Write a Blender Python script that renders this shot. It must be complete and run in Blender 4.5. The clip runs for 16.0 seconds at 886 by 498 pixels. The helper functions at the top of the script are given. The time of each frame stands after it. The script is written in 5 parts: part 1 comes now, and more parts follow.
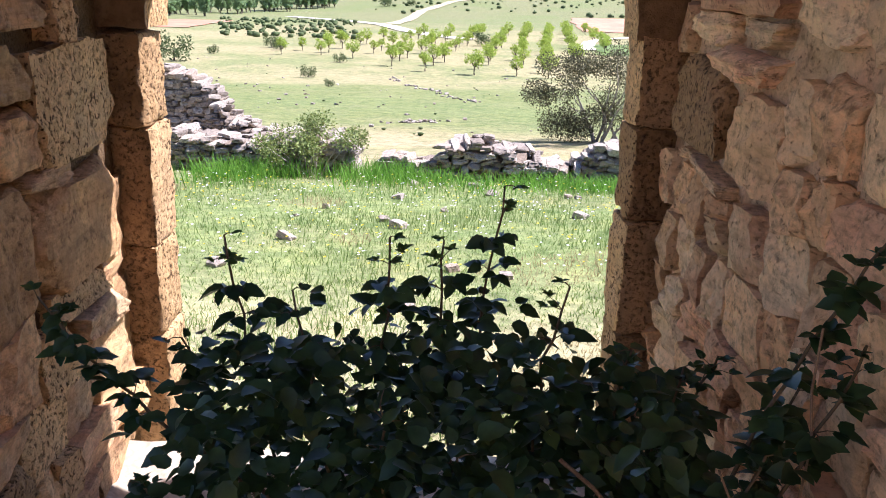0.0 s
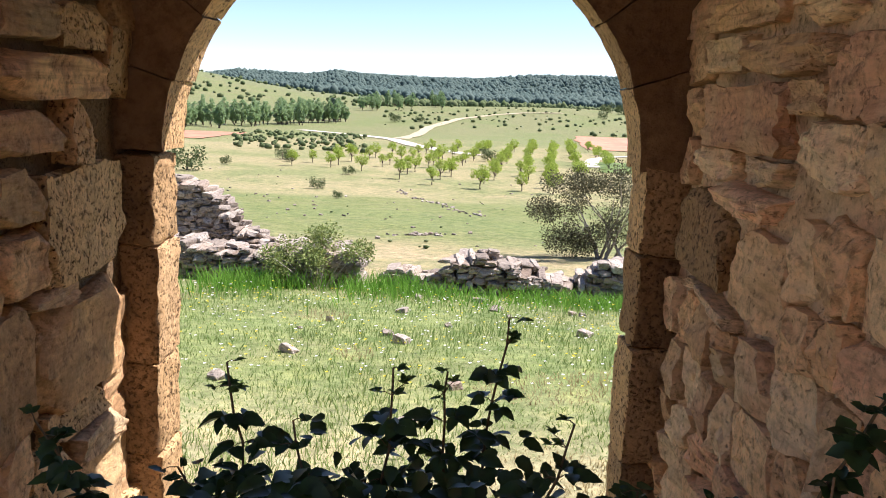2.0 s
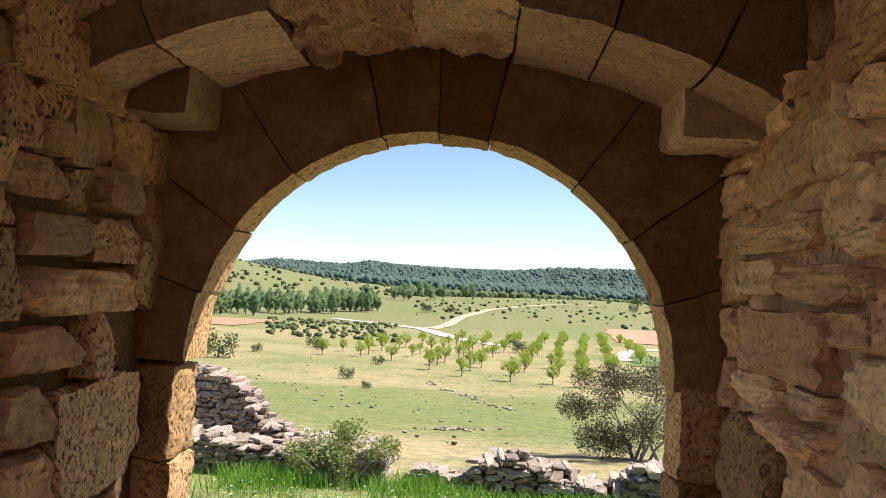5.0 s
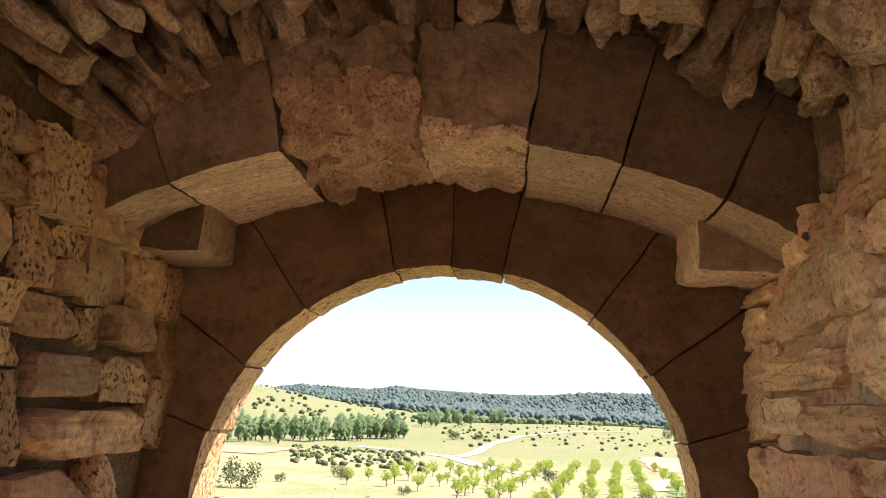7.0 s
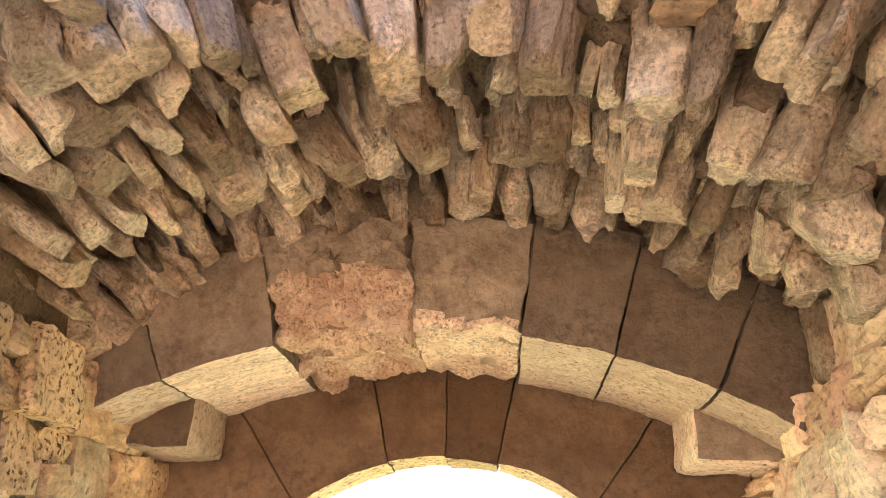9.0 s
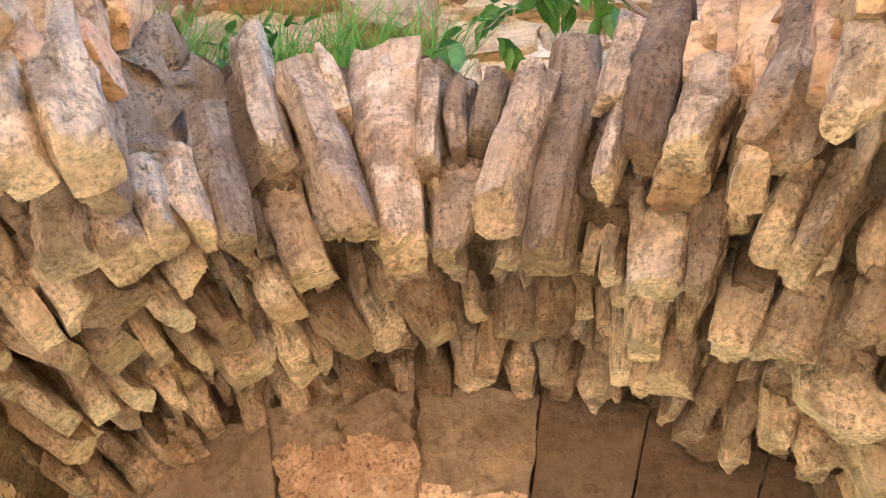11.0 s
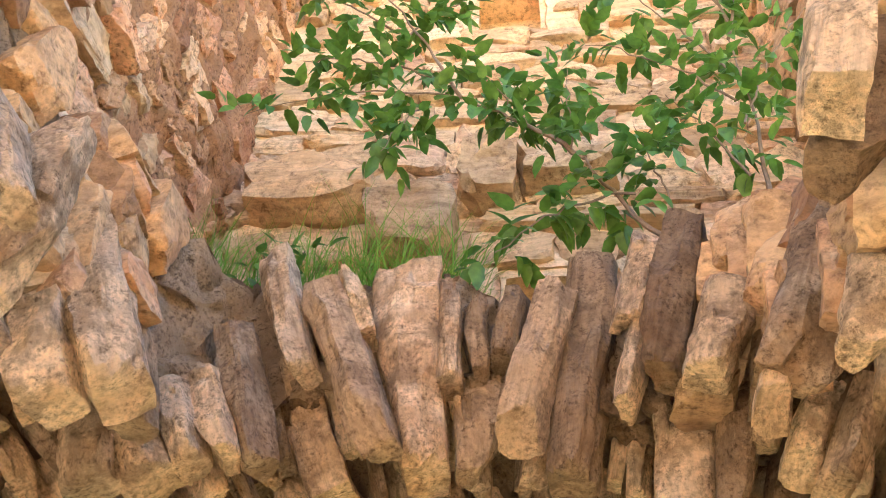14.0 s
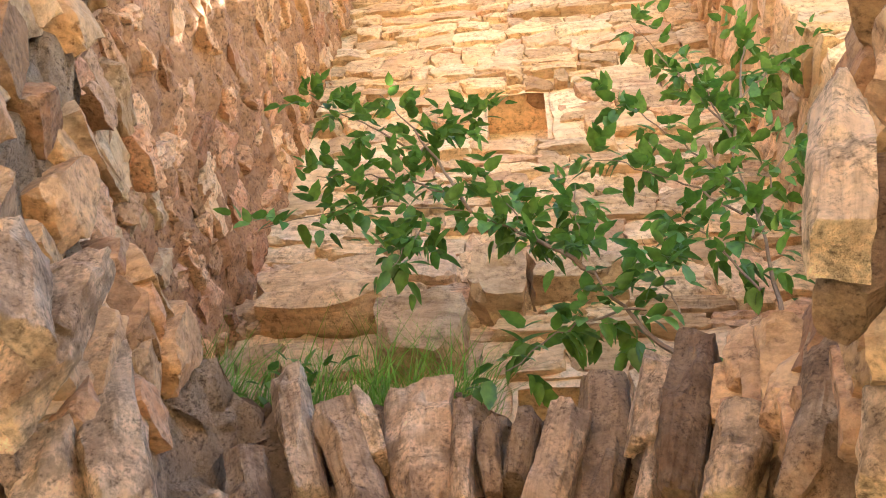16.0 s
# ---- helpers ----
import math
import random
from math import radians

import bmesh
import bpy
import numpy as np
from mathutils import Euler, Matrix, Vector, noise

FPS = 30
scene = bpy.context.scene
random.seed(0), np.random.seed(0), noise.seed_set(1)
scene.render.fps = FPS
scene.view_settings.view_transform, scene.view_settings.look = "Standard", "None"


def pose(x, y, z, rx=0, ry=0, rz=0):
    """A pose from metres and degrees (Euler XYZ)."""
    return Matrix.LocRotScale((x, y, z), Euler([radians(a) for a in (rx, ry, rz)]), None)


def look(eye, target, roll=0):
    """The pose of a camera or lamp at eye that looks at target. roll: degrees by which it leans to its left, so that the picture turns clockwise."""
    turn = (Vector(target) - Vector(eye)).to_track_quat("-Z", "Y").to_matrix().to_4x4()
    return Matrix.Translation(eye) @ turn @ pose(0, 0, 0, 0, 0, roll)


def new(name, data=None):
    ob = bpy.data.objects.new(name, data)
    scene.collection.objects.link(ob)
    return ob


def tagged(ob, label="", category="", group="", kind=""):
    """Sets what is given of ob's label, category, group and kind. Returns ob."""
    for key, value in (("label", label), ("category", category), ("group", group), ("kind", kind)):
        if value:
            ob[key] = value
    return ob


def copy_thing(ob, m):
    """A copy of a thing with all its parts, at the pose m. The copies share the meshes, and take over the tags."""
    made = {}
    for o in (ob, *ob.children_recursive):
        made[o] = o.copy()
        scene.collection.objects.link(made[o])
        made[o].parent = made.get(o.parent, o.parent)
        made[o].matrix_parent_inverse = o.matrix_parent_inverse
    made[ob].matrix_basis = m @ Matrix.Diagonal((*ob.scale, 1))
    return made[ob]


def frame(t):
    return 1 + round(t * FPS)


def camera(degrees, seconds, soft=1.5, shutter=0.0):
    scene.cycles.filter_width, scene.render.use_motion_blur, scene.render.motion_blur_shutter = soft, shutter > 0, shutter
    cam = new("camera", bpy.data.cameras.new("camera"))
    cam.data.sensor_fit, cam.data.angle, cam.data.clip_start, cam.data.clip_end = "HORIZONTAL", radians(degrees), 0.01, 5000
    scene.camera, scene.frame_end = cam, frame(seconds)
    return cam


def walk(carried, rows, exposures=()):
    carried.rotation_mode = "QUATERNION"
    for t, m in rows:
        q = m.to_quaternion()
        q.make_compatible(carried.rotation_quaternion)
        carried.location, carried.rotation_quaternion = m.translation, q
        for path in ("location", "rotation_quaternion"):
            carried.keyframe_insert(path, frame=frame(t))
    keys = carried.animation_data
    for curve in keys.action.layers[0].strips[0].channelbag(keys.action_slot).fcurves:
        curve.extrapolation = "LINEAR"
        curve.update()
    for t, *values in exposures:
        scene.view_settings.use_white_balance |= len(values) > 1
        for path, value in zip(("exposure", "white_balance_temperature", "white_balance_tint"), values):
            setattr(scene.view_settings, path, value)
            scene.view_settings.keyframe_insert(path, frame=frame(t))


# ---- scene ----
cam = camera(56.5, 16.0, soft=1.0)
PATH = [
    (0, (0.002, 0.07, 2.002), (0.019, 1.967, 1.37), 1.5),
    (0.5, (-0.003, 0.067, 2.015), (0.009, 1.982, 1.44), 1.8),
    (1, (-0.004, 0.074, 2.027), (-0.007, 2.008, 1.518), 2.2),
    (1.5, (-0.002, 0.073, 2.038), (-0.002, 2.023, 1.595), 2.4),
    (2, (-0.001, 0.076, 2.047), (-0.003, 2.041, 1.674), 2.5),
    (2.5, (-0.001, 0.078, 2.06), (-0.005, 2.056, 1.762), 2.8),
    (3, (-0.003, 0.073, 2.076), (-0.003, 2.061, 1.859), 3.0),
    (3.5, (0.0, 0.089, 2.089), (-0.002, 2.084, 1.945), 2.9),
    (4, (0.0, 0.109, 2.105), (-0.02, 2.107, 2.03), 2.9),
    (4.5, (0.007, 0.136, 2.116), (-0.049, 2.136, 2.114), 3.3),
    (5, (0.011, 0.156, 2.129), (-0.087, 2.152, 2.208), 3.2),
    (7.5, (0.057, 0.196, 2.183), (-0.134, 2.137, 2.628), 2.8),
    (8, (0.047, 0.189, 2.2), (-0.158, 2.108, 2.728), 2.5),
    (8.5, (0.051, 0.18, 2.22), (-0.142, 2.063, 2.865), 2.2),
    (9, (0.034, 0.158, 2.241), (-0.119, 2.003, 2.996), 2.1),
    (9.5, (0.032, 0.141, 2.259), (-0.108, 1.947, 3.107), 2.0),
    (10, (0.035, 0.126, 2.271), (-0.115, 1.896, 3.189), 2.2),
    (12.5, (0.025, 0.066, 2.284), (-0.147, 1.585, 3.574), 2.7),
    (13, (0.029, 0.06, 2.29), (-0.152, 1.536, 3.626), 3.0),
    (13.5, (0.04, 0.051, 2.297), (-0.16, 1.478, 3.684), 3.6),
    (14, (0.031, 0.034, 2.302), (-0.167, 1.415, 3.735), 3.5),
    (14.5, (0.024, 0.014, 2.305), (-0.176, 1.351, 3.779), 3.6),
    (15, (0.029, 0.007, 2.314), (-0.184, 1.298, 3.826), 4.2),
    (15.5, (0.029, -0.004, 2.32), (-0.184, 1.244, 3.869), 4.4),
    (16, (0.031, -0.019, 2.328), (-0.179, 1.183, 3.913), 4.6),
]
walk(cam, [(t, look(eye, target, roll)) for t, eye, target, roll in PATH],
     exposures=((0.0, 1.4, 5650, 24), (2.0, 1.1, 6100, 20), (3.0, 0.75, 6500, 12), (5.0, 1.0, 6550, 14), (7.5, 2.15, 6400, 26), (8.5, 3.4, 5400, 13), (9.0, 3.95, 5100, 8),
                (10.0, 4.1, 5000, 6), (12.5, 3.95, 6200, 12), (14.0, 3.6, 6200, 11), (16.0, 3.2, 6300, 12)))


# ---- world, sun, exposure ----
SUN = Vector((2.1, 1.0, 3.4)).normalized()
world = bpy.data.worlds.new("sky")
scene.world = world
world.use_nodes = True
wn, wl = world.node_tree.nodes, world.node_tree.links
sky = wn.new("ShaderNodeTexSky")
sky.sky_type, sky.sun_disc = "NISHITA", False
sky.sun_elevation, sky.sun_rotation = math.asin(SUN.z), math.atan2(SUN.x, SUN.y)
sky.air_density, sky.dust_density, sky.ozone_density, sky.altitude = 0.8, 0.05, 1.7, 1500
wn["Background"].inputs["Strength"].default_value = 0.092
wl.new(sky.outputs[0], wn["Background"].inputs["Color"])
sun_data = bpy.data.lights.new("sun", "SUN")
sun_data.energy, sun_data.angle, sun_data.color = 5.0, radians(0.55), (1.0, 0.95, 0.86)
sun = new("sun", sun_data)
sun.matrix_world = look(SUN * 30, (0, 0, 0))


# ---- materials ----
def nodes_of(name):
    m = bpy.data.materials.new(name)
    m.use_nodes = True
    return m, m.node_tree.nodes, m.node_tree.links, m.node_tree.nodes["Principled BSDF"]


def add(nodes, links, kind, props=(), **inputs):
    n = nodes.new(kind)
    for k, v in props:
        if k == "operation":
            n.operation = v
        elif k == "data_type":
            n.data_type = v
        elif k == "blend_type":
            n.blend_type = v
        elif k == "feature":
            n.feature = v
    for k, v in inputs.items():
        key = int(k[1:]) if k[0] == "i" and k[1:].isdigit() else k.replace("_", " ")
        if isinstance(v, bpy.types.NodeSocket):
            links.new(v, n.inputs[key])
        else:
            n.inputs[key].default_value = v
    return n


def ramp(nodes, links, fac, stops):
    n = nodes.new("ShaderNodeValToRGB")
    el = n.color_ramp.elements
    while len(el) < len(stops):
        el.new(0.5)
    for e, (p, c) in zip(el, stops):
        e.position, e.color = p, (*c, 1)
    links.new(fac, n.inputs[0])
    return n.outputs[0]


def mix(nodes, links, fac, a, b, blend="MIX"):
    n = nodes.new("ShaderNodeMix")
    n.data_type, n.blend_type = "RGBA", blend
    for k, v in ((0, fac), (6, a), (7, b)):
        if isinstance(v, bpy.types.NodeSocket):
            links.new(v, n.inputs[k])
        else:
            n.inputs[k].default_value = v if k == 0 else (*v, 1)
    return n.outputs[2]


def stone_material(name, tones, grain=18.0, pits=0.0, bump=0.5, rough=0.92, stain=(0.09, 0.06, 0.035), stain_amount=0.22, strata=None, patina=0.0, relief_tone=1.0, even=0.0, pit_at=0.37):
    """Weathered stone: tone by piece, blotches, bedding streaks, grain with shade coloured into its hollows, patches of
    patina, optional tufa pits.
    """
    m, n, l, b = nodes_of(name)
    pos = n.new("ShaderNodeNewGeometry").outputs["Position"]
    rnd = n.new("ShaderNodeObjectInfo").outputs["Random"]
    own = n.new("ShaderNodeTexCoord").outputs["Object"]
    big = add(n, l, "ShaderNodeTexNoise", Vector=pos, Scale=grain * 0.28, Detail=5.0, Roughness=0.6)
    fine = add(n, l, "ShaderNodeTexNoise", Vector=pos, Scale=grain * 2.6, Detail=9.0, Roughness=0.72)
    k = add(n, l, "ShaderNodeMath", (("operation", "MULTIPLY_ADD"),), i0=big.outputs[0], i1=1.0, i2=-0.5)
    k2 = add(n, l, "ShaderNodeMath", (("operation", "ADD"),), i0=k.outputs[0], i1=rnd)
    col = ramp(n, l, k2.outputs[0], [(i / max(1, len(tones) - 1), t) for i, t in enumerate(tones)])
    tint = add(n, l, "ShaderNodeMath", (("operation", "MULTIPLY"),), i0=rnd, i1=17.3)
    tint = add(n, l, "ShaderNodeMath", (("operation", "FRACT"),), i0=tint.outputs[0])
    col = mix(n, l, 1.0, col, ramp(n, l, tint.outputs[0], [(0.0, tuple(c + (1 - c) * even for c in (0.58, 0.55, 0.52))), (0.45, (1, 1, 1)), (1.0, (1.22, 1.22, 1.2))]), "MULTIPLY")
    height = add(n, l, "ShaderNodeTexNoise", Vector=pos, Scale=grain, Detail=9.0, Roughness=0.66).outputs[0]
    if strata:
        sv = add(n, l, "ShaderNodeVectorMath", (("operation", "MULTIPLY"),), i0=own, i1=strata)
        off = add(n, l, "ShaderNodeVectorMath", (("operation", "ADD"),), i0=sv.outputs[0], i1=(0, 0, 0))
        l.new(add(n, l, "ShaderNodeMath", (("operation", "MULTIPLY"),), i0=rnd, i1=60.0).outputs[0], off.inputs[1])
        bed = add(n, l, "ShaderNodeTexNoise", Vector=off.outputs[0], Scale=1.0, Detail=7.0, Roughness=0.68)
        col = mix(n, l, 1.0, col, ramp(n, l, bed.outputs[0], [(0.3, (0.62, 0.58, 0.54)), (0.5, (1, 1, 1)), (0.7, (1.14, 1.12, 1.1))]), "MULTIPLY")
        height = mix(n, l, 0.55, height, bed.outputs[0])
        if patina:
            pn = add(n, l, "ShaderNodeTexNoise", Vector=pos, Scale=9.0, Detail=8.0, Roughness=0.7)
            col = mix(n, l, ramp(n, l, pn.outputs[0], [(0.49, (0, 0, 0)), (0.58, (patina,) * 3)]), col, stain)
    # same noise as the fine bump: dirt and shade of hollows in the colour
    g = ramp(n, l, fine.outputs[0], [(0.38, tuple(1 - relief_tone * (1 - c) for c in (0.3, 0.26, 0.22))), (0.475, (0.97, 0.97, 0.97)), (0.58, tuple(1 + relief_tone * c for c in (0.3, 0.29, 0.27)))])
    where = add(n, l, "ShaderNodeTexNoise", Vector=pos, Scale=grain * 0.45, Detail=6.0, Roughness=0.65)
    g = mix(n, l, ramp(n, l, where.outputs[0], [(0.38, (0.15, 0.15, 0.15)), (0.58, (1, 1, 1))]), (1, 1, 1), g)
    col = mix(n, l, 1.0, col, g, "MULTIPLY")
    st = add(n, l, "ShaderNodeTexNoise", Vector=pos, Scale=grain * 0.35, Detail=9.0, Roughness=0.75)
    sm = ramp(n, l, st.outputs[0], [(0.45, (0, 0, 0)), (0.7, (stain_amount,) * 3)])
    col = mix(n, l, sm, col, stain)
    if pits:
        v = add(n, l, "ShaderNodeTexNoise", Vector=pos, Scale=grain * 4.0, Detail=5.0, Roughness=0.65)
        # the pits' own shade is painted in with their shape
        pm = ramp(n, l, v.outputs[0], [(pit_at - 0.04, (0.15, 0.12, 0.09)), (pit_at + 0.03, (1, 1, 1))])
        dens = ramp(n, l, big.outputs[0], [(0.36, (0.6, 0.6, 0.6)), (0.54, (0, 0, 0))])
        pm2 = mix(n, l, dens, pm, (1, 1, 1))
        dark = mix(n, l, pits, (1, 1, 1), pm2)
        col = mix(n, l, 1.0, col, dark, "MULTIPLY")
        height = mix(n, l, 0.7, height, pm2)
    bp = add(n, l, "ShaderNodeBump", Strength=bump, Distance=0.04, Height=height)
    bp2 = add(n, l, "ShaderNodeBump", Strength=min(1.0, bump * 1.3), Distance=0.009, Height=fine.outputs[0], Normal=bp.outputs[0])
    l.new(col, b.inputs["Base Color"])
    l.new(bp2.outputs[0], b.inputs["Normal"])
    b.inputs["Roughness"].default_value = rough
    b.inputs["Specular IOR Level"].default_value = 0.25
    return m


def leaf_material(name, a, c, rough=0.45, trans=0.35, spec=0.4):
    """Leaf: two greens by piece and island, thin and a little see-through."""
    m, n, l, b = nodes_of(name)
    geo = n.new("ShaderNodeNewGeometry")
    rnd = n.new("ShaderNodeObjectInfo").outputs["Random"]
    s = add(n, l, "ShaderNodeMath", (("operation", "ADD"),), i0=geo.outputs["Random Per Island"], i1=rnd)
    f = add(n, l, "ShaderNodeMath", (("operation", "FRACT"),), i0=s.outputs[0])
    no = add(n, l, "ShaderNodeTexNoise", Vector=geo.outputs["Position"], Scale=40.0, Detail=3.0)
    col = mix(n, l, f.outputs[0], a, c)
    col = mix(n, l, 1.0, col, ramp(n, l, no.outputs[0], [(0.3, (0.7, 0.7, 0.7)), (0.7, (1.25, 1.25, 1.2))]), "MULTIPLY")
    l.new(col, b.inputs["Base Color"])
    b.inputs["Roughness"].default_value = rough
    b.inputs["Specular IOR Level"].default_value = spec
    tr = add(n, l, "ShaderNodeBsdfTranslucent", Color=col)
    ms = add(n, l, "ShaderNodeMixShader", Fac=trans, i1=b.outputs[0], i2=tr.outputs[0])
    l.new(ms.outputs[0], n["Material Output"].inputs[0])
    return m


def plain_material(name, a, c, scale=8.0, rough=0.85, bump=0.3):
    m, n, l, b = nodes_of(name)
    pos = n.new("ShaderNodeNewGeometry").outputs["Position"]
    no = add(n, l, "ShaderNodeTexNoise", Vector=pos, Scale=scale, Detail=7.0, Roughness=0.65)
    fi = add(n, l, "ShaderNodeTexNoise", Vector=pos, Scale=scale * 7, Detail=4.0)
    col = ramp(n, l, no.outputs[0], [(0.3, a), (0.7, c)])
    col = mix(n, l, 1.0, col, ramp(n, l, fi.outputs[0], [(0.3, (0.75, 0.75, 0.75)), (0.7, (1.2, 1.2, 1.2))]), "MULTIPLY")
    l.new(col, b.inputs["Base Color"])
    bp = add(n, l, "ShaderNodeBump", Strength=bump, Distance=0.02, Height=no.outputs[0])
    l.new(bp.outputs[0], b.inputs["Normal"])
    b.inputs["Roughness"].default_value = rough
    return m


M_RUBBLE = stone_material("rubble_limestone", [(0.473, 0.275, 0.131), (0.615, 0.385, 0.187), (0.649, 0.434, 0.224), (0.555, 0.308, 0.157), (0.668, 0.486, 0.288)], 16, bump=0.6, strata=(1.4, 4, 6), patina=0.3, relief_tone=0.8)
M_RIGHT = stone_material("pale_rubble", [(0.66, 0.405, 0.215), (0.76, 0.51, 0.29), (0.78, 0.58, 0.36), (0.70, 0.40, 0.24)], 16, pits=0.35, bump=0.9, strata=(2, 4, 5), relief_tone=0.6, stain_amount=0.12, even=0.6)
M_TUFA = stone_material("pitted_tufa", [(0.580, 0.360, 0.172), (0.666, 0.430, 0.207), (0.608, 0.389, 0.200)], 16, pits=1.0, bump=1.0, stain=(0.12, 0.07, 0.035), relief_tone=0.7, stain_amount=0.35, pit_at=0.42)
M_ROUGH = stone_material("broken_red_tufa", [(0.55, 0.36, 0.21), (0.66, 0.47, 0.30), (0.47, 0.28, 0.155)], 30, pits=0.9, bump=1.0, stain=(0.25, 0.09, 0.05), stain_amount=0.6)
# brown patina plus the shade of the room side, both in the colour
M_FRAME = stone_material("shaded_brown_patina", [(0.195, 0.118, 0.062), (0.285, 0.172, 0.088), (0.225, 0.137, 0.073)], 11, bump=0.9, stain=(0.1, 0.05, 0.022), relief_tone=0.5, stain_amount=0.9, even=-0.2)
# arch fronts: patina, darkened as well for the shade they stand in
M_ARCH = stone_material("shaded_patina_arch", [(0.27, 0.182, 0.108), (0.37, 0.262, 0.165), (0.31, 0.212, 0.13)], 12, bump=0.9, stain=(0.12, 0.068, 0.034), relief_tone=0.55, stain_amount=1.0, even=-0.3)
# weathered room-side jamb faces, with their shade put into the colour
M_JAMB = stone_material("shaded_weathered_jamb", [(0.34, 0.212, 0.11), (0.44, 0.28, 0.145), (0.38, 0.24, 0.125)], 17, pits=0.7, bump=1.0, stain=(0.15, 0.085, 0.04), relief_tone=0.8, stain_amount=0.5, pit_at=0.41)
# dressed soffits, made paler in colour for the bounce from the ground
M_SOFFIT = stone_material("lit_dressed_soffit", [(0.69, 0.495, 0.325), (0.77, 0.57, 0.39), (0.72, 0.515, 0.345)], 22, pits=0.75, bump=1.0, stain=(0.34, 0.22, 0.12), strata=(5, 45, 30), relief_tone=0.7, stain_amount=0.4)
M_VAULT = stone_material("vault_slab_stone", [(0.56, 0.375, 0.205), (0.80, 0.585, 0.36), (0.68, 0.47, 0.275), (0.84, 0.645, 0.42), (0.53, 0.345, 0.19)], 34, bump=1.0, stain=(0.16, 0.1, 0.052), strata=(6, 6, 1.6), patina=0.55, relief_tone=0.85, stain_amount=0.3, even=-0.35)
M_UPPER = stone_material("ochre_wall_stone", [(0.56, 0.35, 0.19), (0.67, 0.46, 0.27), (0.62, 0.405, 0.225), (0.69, 0.51, 0.335), (0.6, 0.36, 0.215)], 12, bump=0.7, strata=(1.2, 4, 6), patina=0.12, relief_tone=0.75, stain_amount=0.15, even=0.35)
M_PINK = stone_material("pink_plaster_rubble", [(0.57, 0.30, 0.155), (0.67, 0.40, 0.225), (0.53, 0.26, 0.145), (0.70, 0.46, 0.28)], 20, pits=0.35, bump=1.0, relief_tone=1.0, stain_amount=0.3)
M_DRY = stone_material("grey_dry_stone", [(0.270, 0.225, 0.185), (0.350, 0.300, 0.250), (0.400, 0.350, 0.295), (0.330, 0.260, 0.200)], 8, bump=0.5, strata=(1.5, 4, 5))
# mortar coloured dark to give the joints and gaps their deep shade
M_MORTAR = stone_material("gap_dark_mortar", [(0.23, 0.146, 0.075), (0.35, 0.233, 0.128)], 38, bump=1.0, stain=(0.14, 0.088, 0.048), relief_tone=1.0, stain_amount=0.5, even=0.9)
M_FILL = stone_material("broken_mortar", [(0.4, 0.275, 0.158), (0.52, 0.375, 0.228)], 34, bump=1.0, stain=(0.2, 0.13, 0.07), relief_tone=1.0, stain_amount=0.4, even=0.9)
M_DIRT = plain_material("rubble_earth", (0.37, 0.3, 0.21), (0.48, 0.4, 0.3), 6)
M_BRAMBLE = leaf_material("bramble_leaf", (0.02, 0.05, 0.018), (0.045, 0.09, 0.03), 0.4, 0.2, 0.4)
M_YOUNG = leaf_material("young_bramble_leaf", (0.06, 0.12, 0.03), (0.09, 0.16, 0.04), 0.45, 0.3, 0.4)
M_CANE = plain_material("bramble_cane", (0.07, 0.06, 0.03), (0.13, 0.09, 0.05), 30)
M_SAPLING = leaf_material("sapling_leaf", (0.07, 0.17, 0.025), (0.15, 0.28, 0.045), 0.4, 0.4, 0.4)
M_TWIG = plain_material("twig_bark", (0.16, 0.1, 0.06), (0.26, 0.18, 0.11), 40)
M_GRASS = leaf_material("meadow_grass", (0.15, 0.235, 0.06), (0.27, 0.34, 0.11), 0.6, 0.35, 0.2)
M_TALL = leaf_material("tall_grass", (0.1, 0.24, 0.025), (0.2, 0.38, 0.055), 0.6, 0.4, 0.2)
M_DRYGRASS = leaf_material("dry_grass", (0.34, 0.28, 0.14), (0.45, 0.37, 0.2), 0.7, 0.3, 0.15)
M_SHRUB = leaf_material("shrub_leaf", (0.16, 0.22, 0.06), (0.3, 0.33, 0.11), 0.6, 0.25, 0.2)
M_OAK = leaf_material("holm_oak_leaf", (0.065, 0.07, 0.035), (0.14, 0.125, 0.065), 0.6, 0.2, 0.2)
M_ALMOND = leaf_material("almond_leaf", (0.27, 0.37, 0.05), (0.42, 0.5, 0.1), 0.6, 0.5, 0.2)
M_POPLAR = leaf_material("poplar_leaf", (0.24, 0.35, 0.17), (0.35, 0.45, 0.23), 0.6, 0.5, 0.2)
# pine green with bluish distance haze mixed into the colour
M_PINE = leaf_material("hazy_pine_foliage", (0.07, 0.11, 0.1), (0.125, 0.17, 0.145), 0.8, 0.2, 0.1)
M_SCRUB = leaf_material("scrub_foliage", (0.08, 0.115, 0.045), (0.16, 0.185, 0.085), 0.8, 0.15, 0.1)
M_BARK = plain_material("dark_bark", (0.07, 0.05, 0.035), (0.14, 0.1, 0.07), 20)
M_GREYWOOD = plain_material("grey_dead_wood", (0.26, 0.22, 0.18), (0.42, 0.37, 0.32), 20)
M_ROAD = plain_material("pale_gravel", (0.55, 0.47, 0.37), (0.68, 0.6, 0.5), 0.6)
M_RED = plain_material("red_clay_field", (0.42, 0.17, 0.09), (0.52, 0.26, 0.15), 0.12)
M_TRACK = plain_material("dry_track_earth", (0.42, 0.34, 0.2), (0.52, 0.43, 0.27), 0.5)
M_YELLOW = plain_material("yellow_petal", (0.6, 0.5, 0.03), (0.75, 0.62, 0.05), 5)
M_WHITE = plain_material("white_petal", (0.75, 0.75, 0.7), (0.8, 0.8, 0.78), 5)


